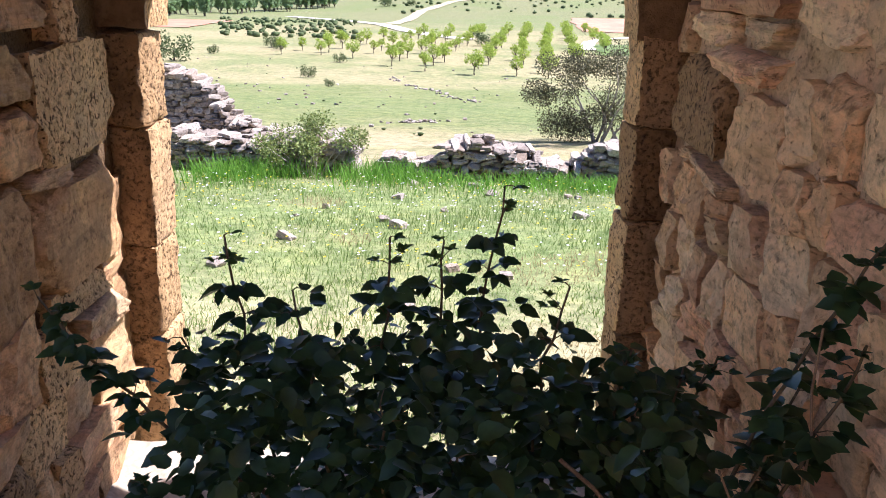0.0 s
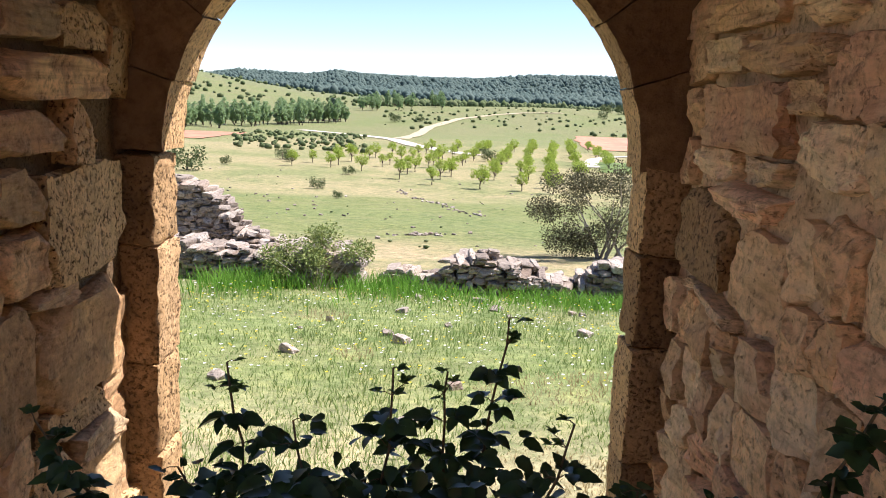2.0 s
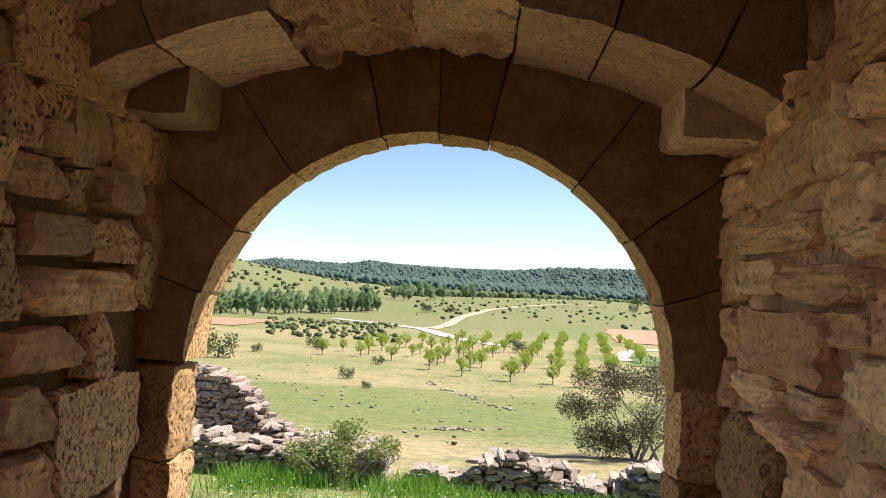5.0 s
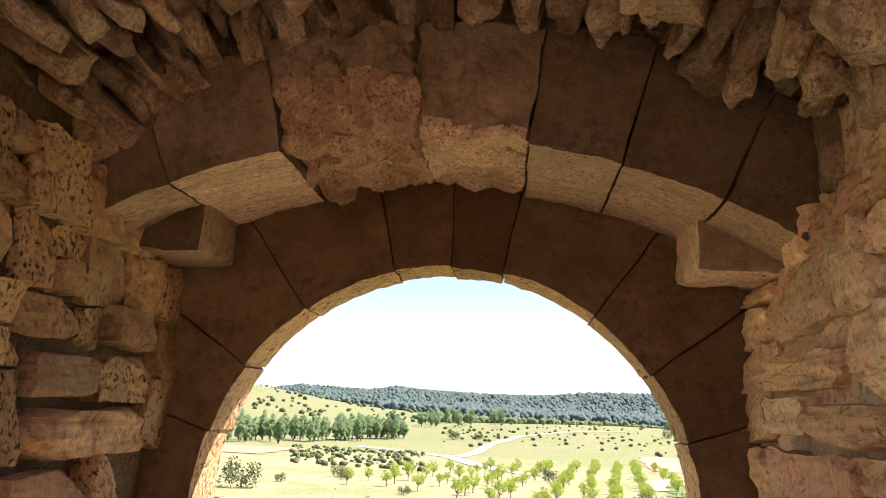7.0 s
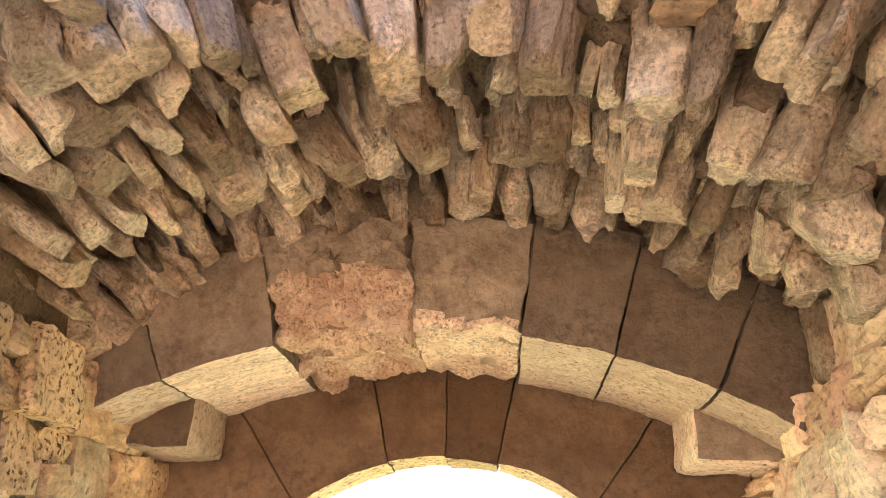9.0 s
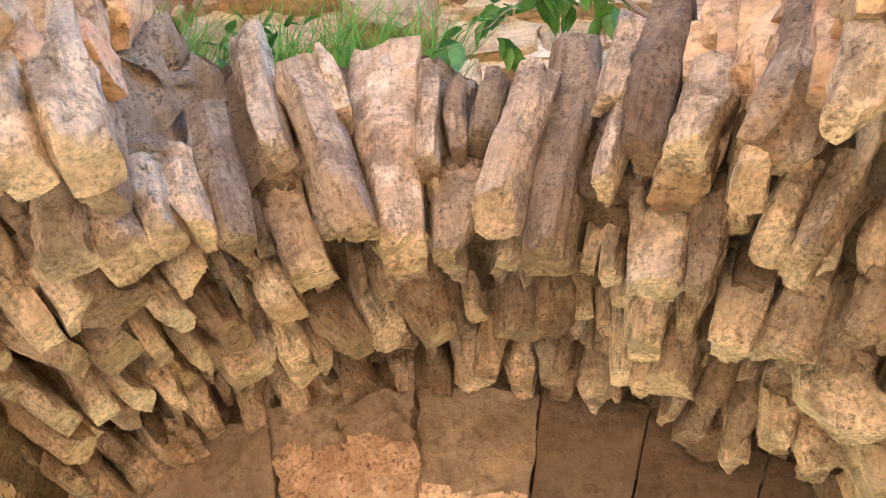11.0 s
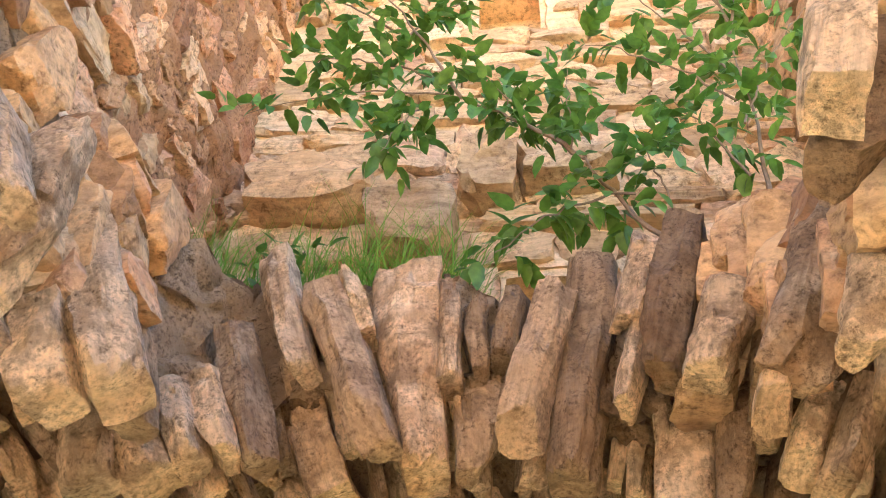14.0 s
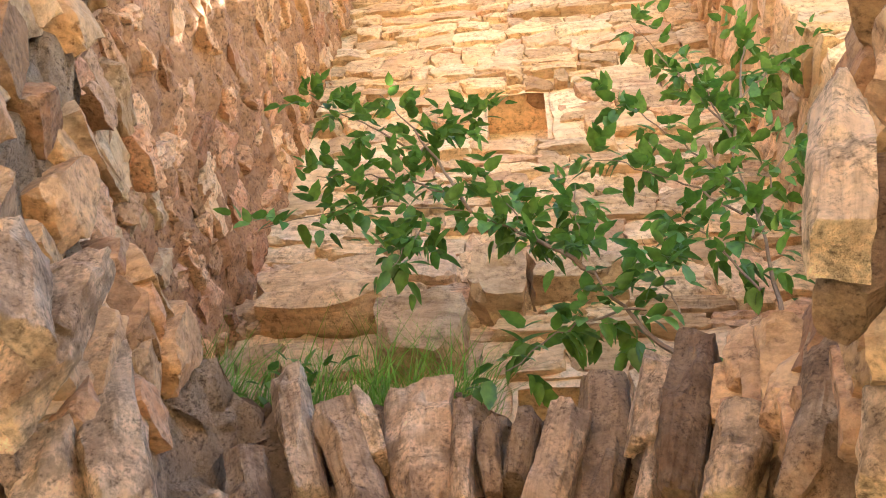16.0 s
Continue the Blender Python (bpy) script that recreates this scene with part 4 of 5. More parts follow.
for lo, hi, who, count in ((-59, -24, vault_left, 170), (22, 57, vault_right, 130)):
    for _ in range(count):
        f = radians(rh.uniform(lo, hi))
        p = fill_point(f, vault_edge(VC.x + VR * math.sin(f)) + rh.uniform(0.0, 0.05), rh.uniform(0.05, 1.0))
        w, h = rh.uniform(0.06, 0.16), rh.uniform(0.08, 0.24)
        m = basis(p, (1, 0, 0), (0, 1, 0), (0, 0, 1)) @ pose(0, 0, 0, rh.uniform(-12, 12), math.degrees(f) * 0.7 + rh.uniform(-15, 15), rh.uniform(-25, 25))
        piece("stone", rh.choice(V_HAUNCH), who, m @ Matrix.Diagonal((w, 0.14, h, 1)))
fill = raw("vault_fill", fv, ff, M_MORTAR, smooth=True)
# lighter mortar on the front only; behind the slabs the gap shade stays painted
fill.data.materials.append(M_FILL)
for f in fill.data.polygons[:NZ * NP]:
    f.material_index = 1
tagged(fill, "mortar and rubble fill over the vault", "vault", kind="structure")


def near_opening(x, z):
    return (-0.32 < x < 0.33 and 6.56 < z < 7.24) or (-0.17 < x < 0.36 and 4.26 < z < 4.68)


rubble(wall_up, (1.3, 2.42, 3.45), (-1, 0, 0), (0, -1, 0), (0, 0, 1), 2.65, 5.9, V_UPPER, (0.07, 0.24), (0.12, 0.42), 0.16, 0.035, 0.022, skip=lambda a, c: near_opening(1.3 - a, 3.45 + c), r=random.Random(21))


def recess(name, label, x0, x1, z0, z1, depth, open_back):
    """Lining of an opening in the upper wall."""
    bm = bmesh.new()
    y0, y1 = 2.43, 2.43 + depth
    rings = [[bm.verts.new((x, y, z + (0.06 if k else 0) * (1 if z == z0 else -0.5))) for x, z in ((x0, z0), (x1, z0), (x1, z1), (x0, z1))] for k, y in enumerate((y0, y1))]
    for i in range(4):
        bm.faces.new((rings[0][i], rings[0][(i + 1) % 4], rings[1][(i + 1) % 4], rings[1][i]))
    if not open_back:
        bm.faces.new(rings[1])
    bmesh.ops.subdivide_edges(bm, edges=bm.edges[:], cuts=7, use_grid_fill=True)
    for vtx in bm.verts:
        vtx.co += noise.noise_vector(vtx.co * 7) * 0.02
    me = mesh_of(bm, name, M_UPPER, 40)
    return tagged(new(name, me), label, "niche", kind="structure")


recess("niche", "small square niche in the stone wall", -0.2, 0.21, 6.58, 7.24, 0.3, False)
recess("window_1", "small daylight slit through the stone wall", -0.08, 0.29, 4.27, 4.66, 0.5, True)
rbk = random.Random(23)
for x0, x1, z0, z1 in ((-1.215, -0.66, 4.98, 5.31), (-0.63, -0.26, 4.68, 5.05), (-0.24, 0.0, 5.0, 5.34), (0.02, 0.4, 5.1, 5.36)):
    m = basis(((x0 + x1) / 2, 2.40, (z0 + z1) / 2), (-1, 0, 0), (0, -1, 0), (0, 0, 1))
    piece("stone", V_UPPER[rbk.randrange(9)], wall_up, m @ Matrix.Diagonal((x1 - x0, 0.3, z1 - z0, 1)))
V_PINK = variants("pink_wall_stone", M_PINK, 9, cuts=8, rough=0.1, chips=8, square=0.9, taper=0.2, crag=0.06)
rk = random.Random(22)
rubble(wall_left_up, (-1.30, 2.42, 3.3), (0, -1, 0), (1, 0, 0), (0, 0, 1), 2.4, 1.5, V_UPPER + V_PINK, (0.1, 0.22), (0.12, 0.3), 0.2, 0.05, 0.02, r=random.Random(22), tilt=9, skip=lambda a, c: a < 0.9 and rk.random() < 0.5)
rubble(wall_left_up, (-1.31, 2.42, 4.8), (0, -1, 0), (1, 0, 0), (0, 0, 1), 2.4, 4.4, V_PINK, (0.1, 0.24), (0.1, 0.3), 0.2, 0.02, 0.03, r=random.Random(24), tilt=9, skip=lambda a, c: rk.random() < 0.4)
rubble(wall_right_up, (1.29, 1.6, 3.5), (0, 1, 0), (-1, 0, 0), (0, 0, 1), 0.8, 6.3, V_UPPER, (0.1, 0.22), (0.12, 0.36), 0.2, 0.025, 0.014, r=random.Random(25), tilt=4)

# ---- dry stone ruins in the meadow ----
def dry_wall(name, label, a, b, top, thick, r, base=-0.15):
    """A ruined dry wall between two points of the meadow; top gives its height along it."""
    a, b = Vector((*a, 0)), Vector((*b, 0))
    u = (b - a).normalized()
    n = Vector((u.y, -u.x, 0))
    length = (b - a).length
    holder = tagged(new(name), label, "wall")
    holder.location = (a.x, a.y, land(a.x, a.y))
    inv = Matrix.Translation(-holder.location)
    z = base
    while z < 2.6:
        rh = r.uniform(0.05, 0.1)
        for side in (0, 1):
            x = -r.uniform(0, 0.2)
            while x < length:
                sw = r.uniform(0.08, 0.22)
                cx = x + sw / 2
                if 0 < cx < length and z + rh * 0.6 < top(cx) + r.uniform(-0.06, 0.06):
                    g = a + u * cx
                    d = thick * 0.55
                    place = g + n * (thick / 2 - d / 2) * (1 if side == 0 else -1) + Vector((0, 0, land(g.x, g.y) + z + rh / 2))
                    place += n * r.uniform(-0.04, 0.04)
                    m = inv @ basis(place, u, -n, (0, 0, 1)) @ pose(0, 0, 0, r.uniform(-9, 9), r.uniform(-9, 9), r.uniform(-14, 14))
                    piece("stone", r.choice(V_DRY), holder, m @ Matrix.Diagonal((sw * 1.05, d, rh * 1.1, 1)))
                x += sw
        z += rh
    return holder


def rise_left(s):
    return float(np.interp(s, (0, 1.0, 1.4, 1.8, 2.3, 3.2), (1.6, 1.52, 1.3, 0.72, 0.55, 0.4)))


dry_wall("dry_stone_wall", "ruined grey dry-stone wall with a broken top", (-5.5, 15.2), (-2.3, 14.9), rise_left, 0.7, random.Random(31))
dry_wall("dry_stone_wall", "low front of a ruined grey dry-stone wall", (-5.2, 13.1), (-1.3, 12.9), lambda s: 0.58 + 0.06 * math.sin(s * 2.3), 0.8, random.Random(32))
dry_wall("dry_stone_wall", "low crumbled dry-stone wall in tall grass", (-0.9, 12.8), (0.2, 12.6), lambda s: 0.3 + 0.06 * math.sin(s * 4), 0.6, random.Random(33))
dry_wall("dry_stone_wall", "crumbled dry-stone wall with fallen stones", (0.1, 12.8), (2.0, 12.6), lambda s: max(0.3, 0.66 - 0.28 * abs(s - 0.55)), 1.0, random.Random(34))
dry_wall("dry_stone_wall", "stub of a grey dry-stone wall", (2.1, 12.5), (3.5, 12.3), lambda s: 0.45 + 0.2 * min(1, s * 2), 0.7, random.Random(35))


# ---- leaves, grass ----
def leaf_shape(length=1.0, width=0.6, teeth=6, fold=0.12, droop=0.15):
    """Toothed leaf along +y from its stalk: outline points each side of a folded midrib."""
    vs, fs = [], []
    steps = teeth
    mid, left, right = [], [], []
    for i in range(steps + 1):
        t = i / steps
        w = width * 0.5 * math.sin(math.pi * min(1, t ** 0.75)) ** 0.8 if 0 < t < 1 else 0
        z = -droop * t * t
        mid.append(len(vs)); vs.append((0, t * length, z))
        if 0 < t < 1:
            j = 1.0 + (0.1 if i % 2 else -0.05)
            left.append(len(vs)); vs.append((-w * j, t * length - 0.04 * j, z + fold * w * 2))
            right.append(len(vs)); vs.append((w * j, t * length - 0.04 * j, z + fold * w * 2))
    for side, flip in ((left, False), (right, True)):
        fs.append((mid[0], mid[1], side[0]) if flip else (mid[0], side[0], mid[1]))
        for i in range(len(side) - 1):
            q = (mid[i + 1], mid[i + 2], side[i + 1], side[i])
            fs.append(q if flip else q[::-1])
        q = (mid[-2], mid[-1], side[-1])
        fs.append(q if flip else q[::-1])
    return vs, fs


def leaf_mesh(name, material, **kw):
    vs, fs = leaf_shape(**kw)
    me = bpy.data.meshes.new(name)
    me.from_pydata(vs, [], fs)
    me.materials.append(material)
    me.polygons.foreach_set("use_smooth", [True] * len(me.polygons))
    return me


def facing(at, way, up, size, roll=0.0):
    """A leaf's pose: stalk at a point, tip along way, upper side towards up."""
    y = Vector(way).normalized()
    x = y.cross(Vector(up))
    x = x.normalized() if x.length > 1e-4 else Vector((1, 0, 0))
    z = x.cross(y)
    m = Matrix.Identity(4)
    for i, a in enumerate((x, y, z)):
        m[0][i], m[1][i], m[2][i] = a * size
    m.translation = Vector(at)
    return m @ Euler((0, roll, 0)).to_matrix().to_4x4()


def blades(name, spots, material, parent=None, label="", category="grass"):
    """Many grass blades as one mass: spots of (x, y, z, height, width, lean x, lean y)."""
    vs, fs = [], []
    for x, y, z, h, w, lx, ly in spots:
        a = (lx * 37 + x * 91) % 6.28
        dx, dy = math.cos(a) * w, math.sin(a) * w
        k = len(vs)
        vs += [(x - dx, y - dy, z), (x + dx, y + dy, z), (x + dx * 0.7 + lx * 0.4, y + dy * 0.7 + ly * 0.4, z + h * 0.6), (x - dx * 0.7 + lx * 0.4, y - dy * 0.7 + ly * 0.4, z + h * 0.6), (x + lx, y + ly, z + h * (1 - 0.2 * min(1, (lx * lx + ly * ly) / (h * h))))]
        fs += [(k, k + 1, k + 2, k + 3), (k + 3, k + 2, k + 4)]
    ob = raw(name, vs, fs, material, parent)
    return tagged(ob, label, category, kind="stuff")


rg = random.Random(41)
short, tall, dry = [], [], []
for _ in range(60000):
    y = 3.3 + 10.1 * rg.random() ** 1.1
    x = rg.uniform(-0.5, 0.42) * (y + 1)
    h = rg.uniform(0.025, 0.085) * (0.6 + 0.9 * max(0, 0.5 + noise.noise(Vector((x * 0.8, y * 0.8, 1)))))
    (dry if noise.noise(Vector((x * 0.7, y * 0.7, 9))) > 0.36 else short).append((x, y, land(x, y) - 0.01, h, rg.uniform(0.002, 0.005), rg.uniform(-0.05, 0.05), rg.uniform(-0.05, 0.05)))
for _ in range(15000):
    y = rg.gauss(11.6, 0.6)
    x = rg.uniform(-5.5, 4.2)
    dens = 0.55 + noise.noise(Vector((x * 0.9, y * 0.5, 4)))
    if rg.random() > dens * (1.0 if x < -0.3 else 0.8):
        continue
    h = rg.uniform(0.15, 0.5) * (0.8 if x < -0.3 else 0.6)
    tall.append((x, y, land(x, y) - 0.02, h, rg.uniform(0.004, 0.009), rg.uniform(-0.16, 0.16), rg.uniform(-0.16, 0.16)))
blades("short_grass", short, M_GRASS, label="short green meadow grass outside the doorway")
blades("dry_grass", dry, M_DRYGRASS, label="dry yellow grass patches in the meadow")
blades("tall_grass", tall, M_TALL, label="tall bright green grass along the dry-stone walls")


def flowers(name, material, count, seed, label):
    r = random.Random(seed)
    vs, fs = [], []
    for _ in range(count):
        y = r.uniform(6, 11.5)
        x = r.uniform(-0.4, 0.35) * y
        z = land(x, y) + r.uniform(0.06, 0.16)
        s = r.uniform(0.008, 0.016)
        k = len(vs)
        vs += [(x + s * math.cos(t), y + s * math.sin(t), z + 0.004 * (i % 2)) for i, t in enumerate(2 * math.pi * j / 6 for j in range(6))] + [(x, y, z - 0.006)]
        fs += [(k + i, k + (i + 1) % 6, k + 6) for i in range(6)]
    return tagged(raw(name, vs, fs, material), label, "flowers", kind="stuff")


flowers("yellow_flowers", M_YELLOW, 420, 51, "small yellow meadow flowers in the grass")
flowers("white_flowers", M_WHITE, 500, 52, "small white meadow flowers in the grass")


# ---- trees and shrubs ----
def crown_leaves(name, centres, leaf, count, material, parent, r, flat=0.5):
    """A crown: many small leaf faces scattered in uneven clumps."""
    vs, fs = [], []
    for c, rad in centres:
        c = Vector(c)
        for _ in range(count):
            d = Vector((r.gauss(0, 1), r.gauss(0, 1), r.gauss(0, 1)))
            d = d.normalized() * rad * r.random() ** 0.45
            p = c + d
            way = (d + Vector((r.uniform(-1, 1), r.uniform(-1, 1), r.uniform(-0.8, 0.8))) * rad).normalized()
            side = way.cross(Vector((r.uniform(-1, 1), r.uniform(-1, 1), r.uniform(-1, 1)))).normalized()
            s = leaf * r.uniform(0.6, 1.3)
            k = len(vs)
            vs += [p, p + way * s * 0.5 + side * s * flat * 0.5, p + way * s, p + way * s * 0.5 - side * s * flat * 0.5]
            fs.append((k, k + 1, k + 2, k + 3))
    ob = raw(name, vs, fs, material, parent)
    return ob


def tree(name, label, category, height, spread, material, bark, seed, clumps=14, count=60, leaf=0.12, trunk=0.09, fork=0.35, group=""):
    """A tree with a tapered forked trunk and a crown of leaf clumps."""
    r = random.Random(seed)
    root = tagged(new(name), label, category, group)
    bm = bmesh.new()
    fz = height * fork
    tube(bm, bent((0, 0, -0.1), (r.uniform(-0.1, 0.1) * height * 0.3, 0, fz), (0.03 * height, 0, 0), 4, r, 0.01), [trunk * k for k in (1.2, 1.0, 0.9, 0.85, 0.8)])
    centres = []
    for i in range(clumps):
        a = 2.4 * i + r.uniform(-0.3, 0.3)
        h = r.uniform(fork + 0.1, 0.95)
        reach = spread * (1 - abs(h - 0.62) * 1.1) * r.uniform(0.35, 1.0)
        tip = Vector((math.cos(a) * reach, math.sin(a) * reach, height * h))
        centres.append((tip, spread * r.uniform(0.22, 0.4)))
        if i < 7:
            tube(bm, bent((0, 0, fz * 0.95), tip, (0, 0, -0.05 * height), 4, r, 0.02 * height), [trunk * k for k in (0.6, 0.45, 0.32, 0.2, 0.08)], 5)
    part("trunk", bm, bark, root)
    crown_leaves("crown", centres, leaf, count, material, root, r)
    return root


ALMONDS = [tree("almond_tree", "young almond tree with bright green spring leaves", "tree", 2.15, 0.85, M_ALMOND, M_BARK, 60 + i, 13, 42, 0.22, 0.07, 0.34, "orchard rows") for i in range(4)]
ro = random.Random(71)
spots = []
for xa, ya, xb, yb in ((5.1, 58, 12.5, 122), (6.9, 56, 15.7, 124), (10.7, 67, 18.3, 126), (15.5, 78, 21.5, 128), (2.5, 56.6, 9.0, 115), (-1.1, 59.5, 5.5, 112), (-3.7, 63, 2.0, 108), (-7.0, 70, -2.0, 104), (-10.5, 72, -6.0, 98), (-13.5, 72, -10.5, 90)):
    n_row = int((yb - ya) / 4.3)
    for i in range(n_row + 1):
        t = i / n_row
        if ro.random() < 0.9:
            spots.append((xa + (xb - xa) * t + ro.uniform(-0.4, 0.4), ya + (yb - ya) * t + ro.uniform(-1, 1)))
for i, (xx, yy) in enumerate(spots):
    m = pose(xx, yy, land(xx, yy), 0, 0, ro.uniform(0, 360)) @ Matrix.Diagonal((1, 1, 1, 1))
    if i < 4:
        ALMONDS[i].matrix_basis = m
        ALMONDS[i].scale = [0.6] * 3
    else:
        t = copy_thing(ALMONDS[i % 4], m)
        t.scale = [ro.uniform(0.5, 0.76)] * 3

POP = tree("poplar_tree", "tall fresh-green riverside poplar", "tree", 5.4, 1.15, M_POPLAR, M_BARK, 81, 26, 80, 0.34, 0.14, 0.1, "poplar grove")
rp = random.Random(82)
for i in range(84):
    t = rp.random()
    xx, yy = -50 + 20 * t + rp.uniform(-4, 4), 150 + 62 * t + rp.uniform(-3, 14)
    if i > 62:
        xx, yy = rp.uniform(-0.13, 0.02) * 300, rp.uniform(285, 330)
    m = pose(xx, yy, land(xx, yy), 0, 0, rp.uniform(0, 360))
    if i == 0:
        POP.matrix_basis = m
    else:
        copy_thing(POP, m).scale = (rp.uniform(0.8, 1.1), rp.uniform(0.8, 1.1), rp.uniform(0.7, 1.15))
cyp = tree("cypress_tree", "dark slender cypress beside the poplars", "tree", 6.3, 0.8, M_PINE, M_BARK, 83, 26, 70, 0.6, 0.2, 0.05)
cyp.location = (-29.5, 212, land(-29.5, 212))

# shrub tree with bare grey limbs behind the right wall
rs = random.Random(91)
oak = tagged(new("shrub_tree"), "scraggy olive-brown shrub tree with bare grey limbs", "tree")
ox, oy = 3.75, 19.0
oak.location = (ox, oy, land(ox, oy))
limbs = []
for i in range(13):
    a = rs.uniform(-2.9, 0.3) if i < 12 else rs.uniform(0, 6.28)
    tip = Vector((-0.9 + 1.75 * math.cos(a) * rs.uniform(0.3, 1) * 1.0 + 0.4, 0.9 * math.sin(a * 2), rs.uniform(0.5, 2.1)))
    limbs.append(tip)
    bm = bmesh.new()
    tube(bm, bent((0.3 + rs.uniform(-0.55, 0.3), rs.uniform(-0.2, 0.2), -0.1), tip, (rs.uniform(-0.1, 0.2), 0, 0.15), 7, rs, 0.05), [0.036 * k for k in (1, 0.85, 0.7, 0.58, 0.45, 0.34, 0.24, 0.1)], 5)
    part("limb", bm, M_GREYWOOD, oak)
limbs += [Vector((rs.uniform(-1.2, 0.8), rs.uniform(-0.5, 0.5), rs.uniform(0.5, 1.85))) for _ in range(18)]
limbs += [Vector((rs.uniform(-1.6, -1.2), 0.1, rs.uniform(0.95, 1.3))) for _ in range(4)]
limbs += [Vector((rs.uniform(-1.15, -0.5), 0.0, rs.uniform(0.15, 0.6))) for _ in range(9)]
crown_leaves("crown", [(t + Vector((rs.uniform(-0.15, 0.15), 0, 0.08)), rs.uniform(0.22, 0.4)) for t in limbs], 0.05, 520, M_OAK, oak, rs)

# rounded bush in front of the left wall
bush = tagged(new("bush"), "leafy wild rose bush against the dry-stone wall", "bush")
bush.location = (-1.9, 12.3, land(-1.9, 12.3))
bush.scale = (0.8, 0.9, 0.74)
bm = bmesh.new()
cs = []
for i in range(16):
    tip = Vector((rs.uniform(-0.95, 0.95), rs.uniform(-0.4, 0.4), rs.uniform(0.35, 1.15)))
    tip.z *= 1 - 0.35 * abs(tip.x)
    cs.append((tip, rs.uniform(0.2, 0.34)))
    tube(bm, bent((tip.x * 0.2, tip.y * 0.2, -0.05), tip, (0, 0, 0.1), 4, rs, 0.03), [0.016, 0.013, 0.01, 0.008, 0.004], 4)
part("stem", bm, M_GREYWOOD, bush)
crown_leaves("crown", cs, 0.06, 330, M_SHRUB, bush, rs)

# scattered meadow bushes
SHRUB = None
for i, (bx, by, s) in enumerate(((-8.3, 53, 1.0), (-5.9, 44.3, 0.6), (-7.8, 65, 1.0), (-14.6, 77, 1.2), (-18.9, 70.5, 1.0), (-19.9, 63, 2.8), (-14.6, 220, 3.4), (-8, 224, 2.4), (54, 288, 5.0), (60, 290, 5.0), (48, 262, 3.0), (4.3, 90, 2.0), (-16, 80, 1.6), (1.2, 14.2, 0.6))):
    m = pose(bx, by, land(bx, by), 0, 0, i * 70)
    if SHRUB is None:
        SHRUB = tagged(new("scrub_bush"), "low dark green scrub bush in the meadow", "bush", "meadow bushes")
        crown_leaves("crown", [((rs.uniform(-0.35, 0.35), rs.uniform(-0.35, 0.35), rs.uniform(0.15, 0.6)), rs.uniform(0.18, 0.3)) for _ in range(9)], 0.09, 90, M_SCRUB, SHRUB, rs)
        bm = bmesh.new()
        tube(bm, [(0, 0, -0.1), (0, 0, 0.2), (0.05, 0, 0.45)], [0.03, 0.025, 0.01], 5)
        part("stem", bm, M_BARK, SHRUB)
        SHRUB.matrix_basis = m
        SHRUB.scale = [s] * 3
    else:
        copy_thing(SHRUB, m).scale = [s] * 3


def far_wood(name, label, count, area, material, size, seed, tall=1.2):
    """Distant woodland: one mass of small uneven crowns."""
    r = random.Random(seed)
    ico = bmesh.new()
    bmesh.ops.create_icosphere(ico, subdivisions=1, radius=1.0)
    iv = [v.co.copy() for v in ico.verts]
    fi = [tuple(v.index for v in f.verts) for f in ico.faces]
    ico.free()
    vs, fs = [], []
    for _ in range(count):
        x, y = area(r)
        s = r.uniform(*size)
        z = land(x, y)
        k = len(vs)
        vs += [(x + v.x * s * r.uniform(0.7, 1.2), y + v.y * s * r.uniform(0.7, 1.2), z + s * 0.5 + v.z * s * tall * r.uniform(0.7, 1.25)) for v in iv]
        fs += [tuple(i + k for i in f) for f in fi]
    return tagged(raw(name, vs, fs, material, smooth=True), label, "woodland", kind="stuff")


def on_ridge(r):
    y = 600 + 800 * r.random() ** 0.6
    return r.uniform(-0.42 if y > 900 else -0.16, 0.36) * y, y


def on_left_hill(r):
    y = r.uniform(380, 640)
    return r.uniform(-0.45, -0.1) * y, y


def on_low_hill(r):
    y = r.uniform(190, 420)
    return r.uniform(-0.08, 0.4) * y, y


def at_foot(r):
    y = r.uniform(400, 520)
    return r.uniform(-0.1, 0.34) * y, y


def on_bank(r):
    y = r.uniform(96, 150)
    return r.uniform(-0.26, -0.1) * y, y


far_wood("pine_wood", "dark pine woods covering the far ridge", 15000, on_ridge, M_PINE, (1.6, 4.2), 101)
far_wood("hill_scrub", "scattered scrub on the green hillside", 170, on_left_hill, M_SCRUB, (0.7, 1.8), 102, 0.8)
far_wood("low_hill_scrub", "scattered dark scrub on the low hill", 520, on_low_hill, M_SCRUB, (0.15, 0.8), 103, 0.7)
far_wood("valley_trees", "line of trees at the foot of the ridge", 900, at_foot, M_SCRUB, (0.9, 2.3), 104)
far_wood("meadow_scrub", "low tufts and small scrub in the meadow", 80, lambda r: (lambda y: (r.uniform(-0.34, 0.26) * y, y))(r.uniform(17, 130)), M_SCRUB, (0.02, 0.09), 106, 0.6)
far_wood("bank_scrub", "scrub on the stony bank beyond the orchard", 240, on_bank, M_SCRUB, (0.12, 0.5), 105, 0.8)


def scree(name, label, count, area, size, seed):
    r = random.Random(seed)
    holder = tagged(new(name), label, "stones", kind="stuff")
    for _ in range(count):
        x, y = area(r)
        s = r.uniform(*size)
        piece("stone", r.choice(V_DRY), holder, pose(x, y, land(x, y) + s * 0.15, r.uniform(-20, 20), r.uniform(-20, 20), r.uniform(0, 360)) @ Matrix.Diagonal((s, s * r.uniform(0.6, 1), s * r.uniform(0.4, 0.7), 1)))


